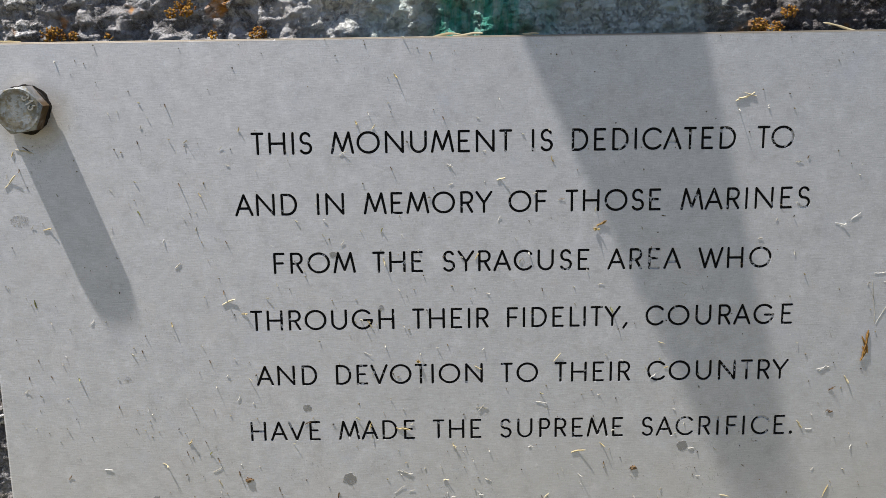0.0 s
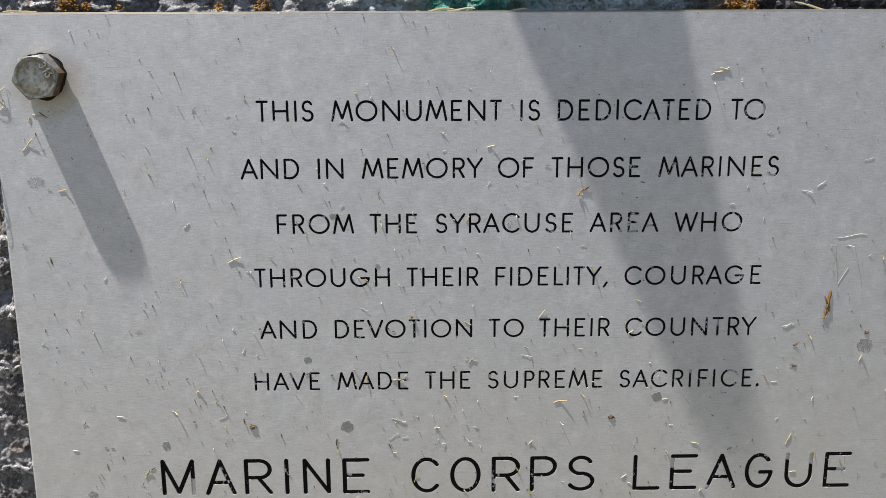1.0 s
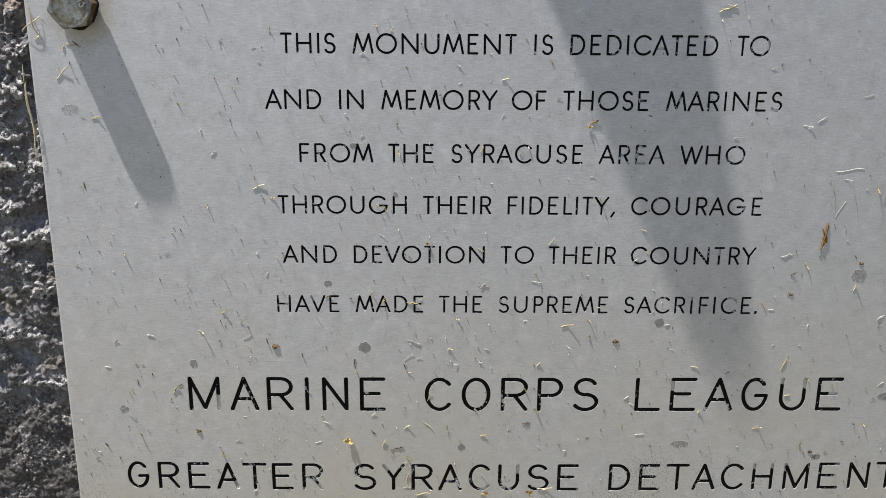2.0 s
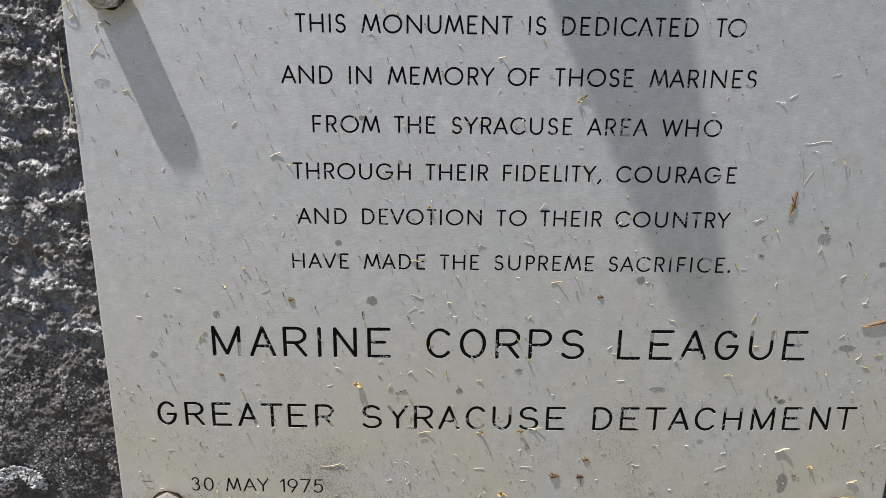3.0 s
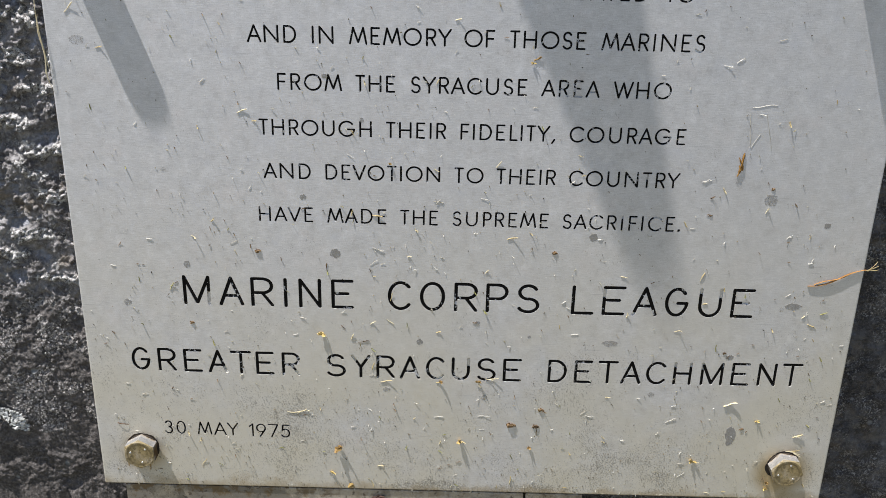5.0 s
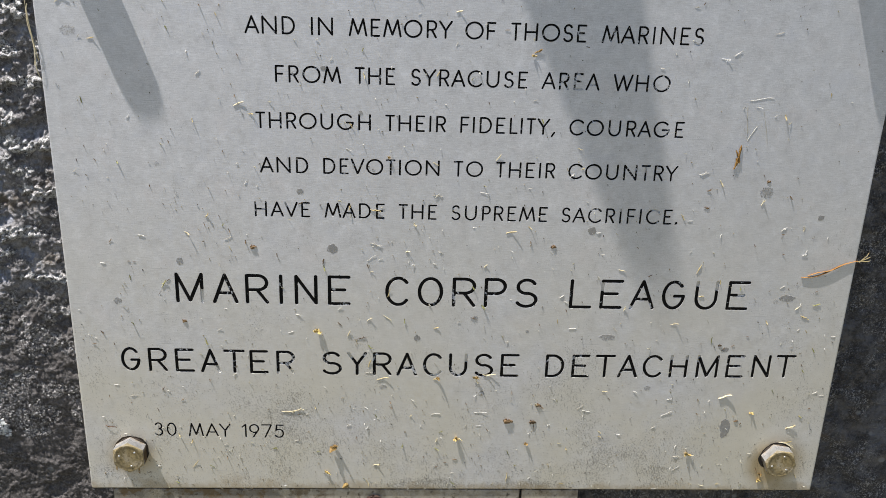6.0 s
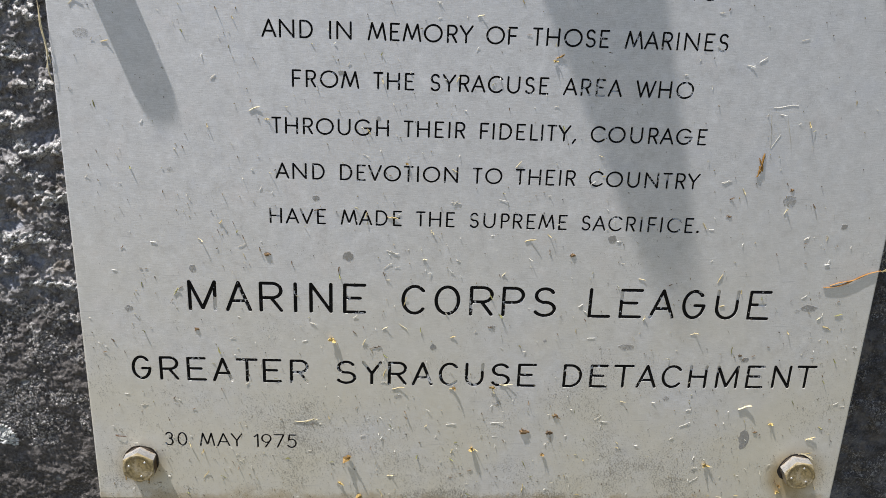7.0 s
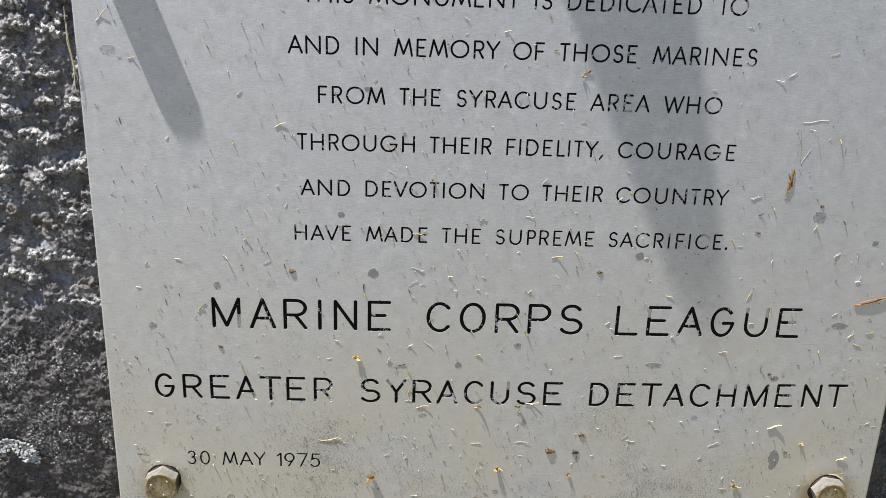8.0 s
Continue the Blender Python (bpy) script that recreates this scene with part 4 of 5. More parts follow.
def stem(bm, x, z, length, angle, wide, lift=0.0, bend=0.2, n=7, tilt=0.0, frays=0, thick=0.00006):
    """One stem lying on the plate, split into a few fibres; angle in degrees from level, bend sideways, lift of its middle, tilt of its free end."""
    seed = straws.uniform(0, 9)
    strands = [(0.0, 0.0, 1.0, 1.0)] + [(straws.uniform(-.3, .3), straws.gauss(0, 26), straws.uniform(.35, .7), straws.uniform(.45, .8)) for k in range(frays)]
    for f, (at, turn, share, thin) in enumerate(strands):
        a = radians(angle + turn)
        ca, sa = math.cos(radians(angle)), math.sin(radians(angle))
        kink = straws.uniform(-.10, .10)
        pts = []
        for i in range(n + 1):
            s = i / n - 0.5
            px, pz = s * length * share, length * share * (bend * (0.25 - s * s) + kink * math.sin(5.5 * s) * .5)
            y = -0.00005 - wide * 0.06 - f * 0.00004 - lift * (1 - 4 * s * s) - tilt * max(0.0, s) * 2
            pts.append((x + at * length * ca + px * math.cos(a) - pz * math.sin(a), y, z + at * length * sa + px * math.sin(a) + pz * math.cos(a)))
        blade(bm, pts, wide * thin, thick, seed + f)


def clipping(x, z, length, angle, wide, material, label, lift=0.0, bend=0.2, name="grass_clipping", n=7, tilt=0.0, frays=0, thick=0.00006):
    """A piece of grass that is a thing of its own."""
    bm = bmesh.new()
    stem(bm, x, z, length, angle, wide, lift, bend, n, tilt, frays, thick)
    bmesh.ops.recalc_face_normals(bm, faces=bm.faces[:])
    ob = part(name, bm, material)
    return tagged(ob, label, "grass", "grass clippings stuck to the plaque")


# the smallest pieces are joined, by kind
FLECKS = {}


rnd = random.Random(7)
# pieces held at one end: x, z, length in mm, angle, how far the free end stands off in mm
STRAWS = [(-.1408, .6003, 3, -32, 1.2), (-.1198, .5923, 3.2, -64, 0), (-.0487, .5807, 2, 12, 0.4), (-.0303, .5921, 2.3, 6, 0.6), (.0096, .5848, 2.7, 54, 0.4), (.0219, .6034, 5.7, 14, 1.1), (-.0397, .5692, 5, 72, 0.3), (-.0403, .5547, 5.5, -42, 0.2), (-.0496, .5540, 3.6, 38, 0.7), (-.0604, .5457, 3.8, 63, 0.3), (-.0148, .5496, 2.7, 12, 0.3), (.0804, .5834, 3.6, -15, 0.2), (.0840, .5617, 3.2, 87, 0.6), (.1207, .5845, 5.3, 66, 0), (.1237, .5695, 2.6, 12, 0), (.1114, .5534, 4.1, 12, 1.4), (.1760, .5632, 2.3, 47, 0), (.1810, .5579, 5.3, -24, 0), (-.1524, .4836, 2.7, -67, 1.1)]
STRAWS_B = [(-.1449, .4652, 5.3, 57, 0.3), (-.0909, .4993, 12.1, 4, 0.2), (-.0788, .5011, 1.4, -64, 0.7), (-.0271, .4964, 2, 55, 0.5), (-.0128, .4812, 2.7, 65, 0.5), (-.0003, .4821, 3.5, -11, 1.6), (-.0457, .4651, 3.8, 12, 1), (-.0506, .4533, 4.4, -73, 0.5), (.0273, .4577, 5.2, 85, 0.2), (.0779, .5125, 2.8, 6, 0.7), (.0773, .4870, 2.4, -41, 0.2), (.1301, .4725, 3.8, 12, 1.5), (.1388, .4523, 3.1, -16, 0), (.0148, .5222, 6.6, 10, 0.8), (.0079, .5183, 3.4, -69, 0.7), (-.0141, .5191, 3, 6, 0.3), (-.0424, .5192, 6.6, 10, 0.7), (-.0495, .5282, 4.6, 73, 0.3), (-.1987, .7280, 3.4, 37, 0.1)]
STRAWS_C = [(-.1844, .7245, 6.7, -12, 0.1), (-.1890, .7236, 2.1, 65, 0), (-.1907, .7135, 6.8, 45, 0.6), (-.1786, .6954, 3.6, 15, 0.6), (-.1208, .7075, 1.6, -62, 0.6), (-.1050, .7314, 1.8, 77, 0.6), (-.0552, .7317, 2.7, 59, 0.9), (-.0616, .7332, 1.4, -60, 0.5), (-.0083, .7117, 3.2, 20, 0.6), (-.0526, .6809, 2.9, -81, 0.7), (-.0175, .6824, 2.9, 61, 0.2), (.0816, .7406, 7.6, 24, 0), (-.1346, .6576, 1.9, -74, 0.8), (-.1123, .6661, 5.4, 22, 0.3), (-.1305, .6098, 2.7, 59, 0.7), (-.0174, .6384, 3, -26, 0.1), (-.0469, .6138, 5.5, -11, 0.3), (.0133, .6421, 4.4, 52, 0.3), (-.0270, .6064, 2.6, -61, 0.5)]
STRAWS_D = [(.0534, .6473, 2.5, -20, 0.5), (.1261, .6312, 3.8, -61, 0.6), (.1487, .6214, 3.5, 67, 1.2), (.1088, .6130, 3.8, -53, 0.2)]
STALKS = [(-.1321, .6051, 2.3, -74, 0.7), (-.1198, .6018, 1.7, -63, 0.8), (-.0966, .5891, 2.1, -82, 0.4), (-.1791, .5956, 2.8, 58, 0.2), (-.1709, .5847, 1.4, 1, 0), (-.1682, .5844, 1.4, 1, 0), (-.1521, .5746, 2.7, 27, 0), (-.1566, .5677, 1.6, 59, 0.8), (-.1823, .5384, 1.4, -77, 0.3), (-.1924, .5383, 2.1, 12, 0.4), (-.1966, .5301, 1.6, -82, 0.4), (-.0507, .5838, 2.4, -61, 0.5), (.0076, .5842, 1.6, -78, 0.2), (.0321, .5981, 1.4, -81, 0.6), (-.0609, .5544, 1.6, -72, 0.4), (-.0548, .5430, 5.9, 12, 0), (.0044, .5554, 2.7, 1, 0.2), (.0396, .5520, 1.6, -59, 0.6), (.0532, .5603, 1.6, -67, 0.3)]
STALKS_B = [(.0873, .5961, 1.4, -38, 0.2), (.0955, .5807, 2.3, 34, 0.2), (.1479, .5985, 1.4, -54, 1.2), (.1619, .6046, 1.4, 1, 1.1), (.1637, .5938, 1.4, 1, 0.3), (.1698, .5741, 1.4, -54, 0.2), (.1848, .5730, 1.7, 35, 0.1), (.1520, .5463, 1.4, 1, 0), (.1448, .5409, 1.8, 35, 0.1), (.1397, .5385, 2.7, 47, 0), (.1767, .5400, 1.8, 12, 0), (-.1763, .5035, 1.4, 42, 1.4), (-.1877, .5075, 1.4, -77, 0.6), (-.1627, .4992, 2.3, -67, 0.3), (-.1492, .5055, 2.2, 33, 0.2), (-.1343, .5176, 1.4, -66, 1.1), (-.1274, .4696, 1.4, -84, 1.6), (-.1703, .4596, 2.9, 18, 0.1), (-.0385, .5050, 1.4, -62, 1.3)]
STALKS_C = [(-.0379, .5015, 2.5, -33, 0.8), (-.0566, .4827, 1.4, -63, 1.6), (.0026, .5044, 1.4, -42, 0.9), (.0148, .4879, 1.8, -61, 0.5), (.0273, .5116, 2.1, -82, 1.7), (.0434, .5028, 3.9, -27, 1.4), (.0403, .4903, 5.7, -77, 1.4), (-.0022, .4689, 2.8, 10, 0), (-.0196, .4703, 1.8, -67, 0.4), (-.0125, .4642, 1.9, 24, 0.6), (.0806, .5080, 1.4, -40, 0.3), (.1298, .5074, 1.8, -78, 0.8), (.1304, .4990, 1.4, -40, 0.8), (.1556, .4928, 1.6, 60, 0.1), (.1931, .5028, 1.4, 1, 0), (-.0076, .4668, 1.4, 0, 0), (-.1838, .7254, 3, -36, 0.1), (-.1871, .7175, 1.4, -91, 0.8), (-.1314, .7406, 1.4, -73, 0.7)]
STALKS_D = [(-.1426, .7272, 1.4, -73, 0.2), (-.1282, .7114, 1.4, -62, 1), (-.1119, .6892, 1.4, -52, 0.4), (-.0491, .7163, 1.4, -60, 0.5), (-.0294, .7345, 1.4, -59, 0.6), (.0144, .7038, 2.3, 10, 0.1), (.1062, .7181, 1.4, 75, 0.1), (.0832, .6779, 1.5, -47, 0), (-.1870, .6438, 1.4, -65, 0.3), (-.1913, .6369, 1.4, -86, 0.2), (-.1825, .6372, 1.4, -55, 0.2), (-.1574, .6246, 1.4, -85, 0.3), (-.1467, .6469, 1.4, -64, 0.3), (-.1140, .6700, 1.4, -83, 1.3), (-.1210, .6426, 1.4, -63, 0.3), (-.1245, .6095, 1.4, -64, 0.3), (-.0483, .6351, 1.4, 0, 0), (.0073, .6691, 1.4, -78, 0.2), (.1473, .6355, 1.6, -64, 0.2)]
STALKS_E = [(.1193, .6185, 1.4, 33, 0)]
FIBRES = [(-.1206, .5980, 4.3, 27, 0), (-.1199, .5886, 1.4, -53, 0.7), (-.1636, .5987, 3, -8, 0.1), (-.1838, .5835, 2.5, -8, 0), (-.1257, .5840, 1.5, -74, 0.9), (-.1235, .5591, 1.7, 1, 0.7), (-.1275, .5473, 2.8, 33, 0.2), (-.1161, .5449, 1.4, -64, 0.5), (-.1087, .5482, 1.5, -64, 0.5), (-.0962, .5474, 1.9, -64, 0.5), (-.0907, .5462, 2.7, 17, 0), (-.0864, .5560, 3.8, -16, 0.3), (-.0810, .5509, 1.8, -53, 0.2), (-.0826, .5427, 1.4, -63, 0.4), (-.1774, .5481, 1.8, -67, 0.2), (-.0466, .5957, 6.2, -12, 0.1), (-.0488, .5883, 5.2, 33, 0.1), (-.0442, .5876, 2.6, 22, 0.1), (-.0324, .5978, 1.8, -79, 0.4)]
FIBRES_B = [(-.0235, .6040, 1.4, -60, 0.3), (-.0197, .6002, 1.4, -60, 0.4), (-.0133, .6042, 1.4, -69, 0.5), (-.0169, .5859, 2.7, -41, 0.1), (-.0137, .5918, 2.6, -20, 0), (.0031, .6057, 2, 22, 1.9), (.0156, .5957, 1.5, -77, 0.4), (.0229, .5897, 1.4, -59, 0.5), (.0432, .5925, 1.5, -49, 0.2), (.0442, .5839, 1.4, -58, 0.7), (-.0548, .5538, 1.4, -71, 0.6), (-.0650, .5601, 2.7, 38, 0.2), (-.0305, .5516, 1.9, -61, 0.2), (-.0032, .5530, 1.9, 64, 0.2), (.0109, .5434, 2.2, -41, 0), (.0238, .5662, 1.4, 1, 0.6), (.0392, .5487, 1.4, -59, 0.4), (.0471, .5618, 1.4, -67, 0.3), (.0502, .5683, 2.6, 34, 0)]
FIBRES_C = [(.0572, .5499, 3.9, 10, 0), (.0696, .5921, 1.7, 12, 0.6), (.0799, .5498, 3, -49, 0.6), (.1294, .5549, 2.4, -56, 0.1), (.1150, .5942, 1.4, 46, 0), (.1617, .6070, 2.5, 23, 0.1), (.1752, .5943, 4, 64, 0.1), (.1662, .5752, 3.1, 35, 0), (.1788, .5507, 1.4, 36, 0), (.1986, .5470, 2.4, 12, 0), (-.1833, .5143, 2.3, 1, 0), (-.1747, .5078, 3.6, 6, 0), (-.1307, .4820, 1.4, -66, 0.7), (-.1279, .4778, 2.3, 34, 0.1), (-.1652, .4639, 2.8, 6, 0), (-.0834, .4972, 1.9, 34, 0.1), (-.0891, .4806, 1.9, 12, 0.2), (-.0899, .4734, 1.9, -34, 0.1), (-.0576, .5010, 1.8, 12, 0.5)]
FIBRES_D = [(-.0515, .5014, 2.2, -22, 0.9), (-.0609, .4903, 2.8, 23, 0.1), (-.0524, .4916, 1.4, -81, 0.9), (-.0437, .4810, 1.4, -63, 0.7), (-.0138, .4977, 5.2, 4, 0.1), (-.0217, .4901, 2, 65, 0.3), (.0108, .4988, 6.7, 5, 0.3), (.0100, .4904, 2.8, -5, 0), (-.0104, .4831, 1.4, -62, 0.9), (-.0036, .4602, 2.2, 24, 0.4), (.0515, .4653, 1.4, 67, 1.3), (.0652, .5026, 4.4, 41, 0), (.0686, .5003, 4.4, -5, 0), (.1134, .4989, 6.1, 30, 0.1), (.1069, .4902, 2.5, 42, 0.1), (.1141, .5080, 2.8, 12, 0.1), (.1221, .4715, 3.5, 6, 0.1), (.1228, .4638, 5.1, 42, 0), (.1477, .4667, 1.9, 12, 1)]
FIBRES_E = [(.1944, .5127, 2.7, 30, 0), (.1985, .5110, 2.5, 12, 0), (.1131, .4502, 2.9, 10, 0), (-.0499, .5226, 3.6, 1, 0), (-.0144, .5281, 2.6, -42, 0.2), (-.1983, .7303, 1.4, -64, 1), (-.1842, .6961, 2, 56, 0.2), (-.1525, .7379, 1.4, -63, 0.3), (-.1491, .7383, 1.4, -84, 0.2), (-.1410, .7328, 1.4, 71, 0.1), (-.1249, .7273, 2.1, 38, 0.9), (-.1539, .7097, 1.4, -42, 0.2), (-.1475, .7044, 1.4, -63, 0.3), (-.1120, .7247, 1.9, 43, 0.1), (-.1308, .6806, 3, 44, 0), (-.1274, .6986, 1.4, -63, 0.2), (-.1098, .7183, 1.4, -10, 0), (-.0669, .7222, 3, 29, 0.4), (-.0570, .7366, 1.4, -60, 0.5)]
FIBRES_F = [(-.0272, .7169, 2.8, -24, 0.3), (-.0168, .7345, 1.4, -29, 0), (-.0089, .7413, 1.4, -58, 0.6), (-.0269, .7100, 1.6, 20, 0), (-.0143, .7222, 1.4, 0, 0.9), (-.0456, .6907, 1.4, -60, 0.5), (-.0090, .6967, 2.3, 61, 0.1), (-.0682, .6882, 2.2, 59, 0.1), (-.0027, .6889, 1.4, -49, 0.3), (.0044, .7061, 1.4, 20, 0.5), (.0795, .7361, 1.4, -75, 2), (.1029, .7165, 2.6, 5, 0.1), (.1199, .6926, 4.4, -14, 0.5), (.1255, .6956, 4.5, 41, 0.1), (.1440, .7056, 4.1, 16, 0), (.0956, .6947, 1.4, 64, 0.1), (.0898, .6876, 1.9, 10, 0.1), (-.1807, .6588, 1.7, -65, 0.4), (-.1651, .6588, 2.3, 53, 0)]
FIBRES_G = [(-.1779, .6425, 1.4, -65, 0.3), (-.1928, .6315, 2.1, 39, 0.3), (-.1460, .6234, 1.4, -84, 0.5), (-.1770, .6285, 1.5, 20, 0.9), (-.1236, .6489, 1.4, -63, 0.3), (-.1107, .6273, 2.1, 59, 0), (-.1191, .6324, 1.4, -63, 0.9), (-.0936, .6725, 1.4, -62, 0.3), (-.0600, .6447, 3.4, -21, 0.2), (-.0531, .6478, 1.4, -81, 0.7), (-.0397, .6446, 1.4, -71, 0.6), (-.0515, .6261, 1.4, 80, 0.6), (-.0160, .6220, 5, -5, 0), (.0298, .6267, 1.4, 11, 0.5), (-.0132, .6678, 1.5, -10, 0.4), (.0297, .6709, 2.1, 21, 0.1), (-.0474, .6702, 1.4, -61, 0.7), (-.0457, .6554, 1.4, -61, 0.4), (.0073, .6238, 4.5, -8, 0.2)]
FIBRES_H = [(.0616, .6705, 2.2, -20, 0), (.0505, .6337, 2.9, 41, 0), (.1166, .6360, 4.9, 13, 0), (.1395, .6699, 3, -5, 1.5), (.1320, .6695, 1.4, 66, 1.2), (.1426, .6432, 1.4, 66, 0.3), (.1125, .6111, 2.5, 5, 0), (.1483, .6658, 1.4, 44, 0.3), (.0663, .6038, 2.5, 0, 0), (.1623, .6079, 2.4, 28, 0)]
BLADES = [(-.1544, .5726, 4.7, 61, 0.3), (-.0729, .5825, 2.7, -77, 1.3), (-.1346, .5401, 4.1, -70, 0.4), (.0039, .5723, 2.5, -50, 0.6), (.1862, .5654, 4.1, 14, 0.1), (.1328, .5440, 4.6, 89, 0.7), (-.0776, .4735, 1.9, 23, 0.1), (.0315, .4652, 1.6, 46, 1.2), (.1609, .5000, 2.8, 12, 0.1), (.1889, .4974, 2.6, -39, 0.1), (.1854, .5261, 2.2, -55, 0.8), (-.1440, .7009, 1.8, -63, 0.3), (-.0532, .6930, 1.9, 60, 0.5), (-.1719, .6362, 1.4, -65, 0.8)]
GOLD = [(.0296, .6944, 4.2, 31, 0.3)]
stuck = random.Random(17)
for rows, material, label, wide in (
        (STRAWS + STRAWS_B + STRAWS_C + STRAWS_D, STRAW, "dry straw-coloured grass blade standing off the plaque", .00062),
        (STALKS + STALKS_B + STALKS_C + STALKS_D + STALKS_E, BROWN, "thin dark brown plant stalk standing off the plaque", .00046),
        (FIBRES + FIBRES_B + FIBRES_C + FIBRES_D + FIBRES_E + FIBRES_F + FIBRES_G + FIBRES_H, FIBRE, "thin bleached grass fibre standing off the plaque", .00038),
        (BLADES, GREEN, "olive grass blade standing off the plaque", .00065),
        (GOLD, YELLOW, "yellow dry flower stalk standing off the plaque", .0010)):
    for x, z, length, angle, stand in rows:
        w = wide * stuck.uniform(.6, 1.0)
        shape = dict(lift=stuck.uniform(.0, .00004), bend=stuck.uniform(-.18, .18), tilt=stand / 1250, frays=stuck.choice((0, 0, 1, 1, 2)) if length > 2.2 else 0, n=6, thick=w * .2)
        if length > 1.9:
            clipping(x, z, length / 1000, angle, w, material, label, **shape)
        else:
            stem(FLECKS.setdefault(material, bmesh.new()), x, z, length / 1000, angle, w, **shape)

# small frayed tufts, thicker on the lower half
for k in range(60):
    z = PZ0 + .004 + (PZ1 - PZ0 - .01) * rnd.random() ** 1.9
    kind = rnd.random()
    material = GREEN if kind < .30 else BROWN if kind < .55 else STRAW
    stem(FLECKS.setdefault(material, bmesh.new()), rnd.uniform(-.195, .195), z, rnd.uniform(.0016, .0034), rnd.choice((rnd.gauss(-65, 20), rnd.uniform(0, 180))), rnd.uniform(.00028, .00055), bend=rnd.uniform(-.4, .4), tilt=rnd.choice((0, .0002, .0005, .0008)), frays=rnd.choice((0, 1, 2, 3)), n=5)
for material, bm in FLECKS.items():
    bmesh.ops.recalc_face_normals(bm, faces=bm.faces[:])
    flecks = part("grass_flecks", bm, material)
    tagged(flecks, "scattered tiny flecks of " + material.name + " stuck to the plaque", "grass", kind="stuff")

# the larger pieces
clipping(.1322, .6448, .0124, 78, .0013, LEAF, "rust-brown curled dry leaf stuck to the plaque", .0002, -.20, frays=3, thick=.0002)
clipping(.1448, .5100, .0074, 19, .0011, STRAW, "thick flat piece of dry straw lifting off the plaque", .0, .03, thick=.0003, tilt=.0008)
clipping(.1845, .4908, .0056, 22, .0008, STRAW, "straw-coloured curled dry leaf stuck to the plaque", .0001, .15, frays=2, thick=.0002, tilt=.0004)
clipping(-.1885, .4885, .0062, -14, .0005, RUSTY, "thin rust-brown dry stem stuck to the plaque", .0004, .10, frays=1)
for x, z, length, angle in ((.1345, .6620, .0170, -84), (.1438, .6610, .0190, -76), (.1400, .6740, .0120, 4), (.1378, .6570, .0080, 62)):
    clipping(x, z, length, angle, .00022, FIBRE, "long thin bleached grass fibre stuck to the plaque", bend=.04)
stalk = clipping(.1895, .5858, .0300, 17, .0008, RUSTY, "rust-brown dry stalk over the plaque's edge", .0002, -.12, "dry_stalk", 14, frays=1, thick=.0003)
for angle, dz in ((55, .0), (25, -.001), (8, -.002)):
    clipping(.2068, .5925 + dz, .0070, angle, .0005, STRAW, "thin frayed tip of a dry stalk at the plaque's edge", .0006, .1)
for x, z, length, angle in ((-.0300, .7642, .0150, 0), (-.0200, .7645, .0110, 2), (-.1900, .7643, .0130, 1), (.1180, .7648, .0160, -14), (.0030, .7644, .0060, -3)):
    ob = clipping(x, z, length, angle, .0009, STRAW, "dry grass stem lying along the plaque's top edge", .0, .03)
    ob.location.y = .004
for x, z, length, angle, bend in ((-.2048, .7005, .0330, 95, .06), (-.2056, .6960, .0280, 88, -.08), (-.2042, .6850, .0200, 99, .05), (-.2010, .7330, .0100, 40, .1), (-.2000, .7345, .0130, 110, .1)):
    clipping(x, z, length, angle, .00055, STRAW, "long dry grass stem caught at the plaque's edge", .0010, bend, n=9)


# ---- crumbs, petals and dried marks ----
def crumb(x, z, r, material, name, label, category, seed):
    """A small crumpled lump of plant matter."""
    bm = bmesh.new()
    bmesh.ops.create_icosphere(bm, subdivisions=2, radius=1)
    for v in bm.verts:
        k = 1 + 1.1 * noise.noise(v.co * 2.1 + Vector((seed * 3.1, 0, 0)))
        v.co = Vector((v.co.x * r * 1.15, v.co.y * r * .28, v.co.z * r * .7)) * k
    for k in range(3):                                 # smaller crumbs beside it
        made = bmesh.ops.create_icosphere(bm, subdivisions=1, radius=r * (.34 - .06 * k))["verts"]
        for v in made:
            q = noise.noise(v.co * 900 + Vector((seed + k, 0, 0)))
            v.co = Vector((v.co.x * (1 + q) + r * math.cos(seed * 2.1 + k * 1.9) * 1.2, v.co.y * .4, v.co.z * (1 + q) + r * math.sin(seed * 2.1 + k * 1.9) * .9))
    ob = part(name, bm, material)
    ob.location = (x, -r * .12, z)
    return tagged(ob, label, category, name + "s on the plaque")


for n, (x, z, r) in enumerate([(-.1085, .5934, .0017), (-.1454, .5518, .0014), (.0438, .5959, .0015), (.0260, .4934, .0026), (.0397, .4930, .0020), (.0420, .5037, .0018), (.1206, .6180, .0010), (.1500, .6325, .0012), (.1375, .5410, .0011), (.1530, .4945, .0012)]):
    crumb(x, z, r * .72, BROWN, "plant_crumb", "small dark brown crumb of plant matter stuck to the plaque", "debris", n)

for n, (x, z, r) in enumerate([(-.0465, .4425, .0030), (-.0230, .4410, .0012), (.0040, .4395, .0014)]):
    crumb(x, z, r, DARK_LEAF, "leaf_scrap", "dark brown scrap of leaf on the lower plate", "debris", n + 20)


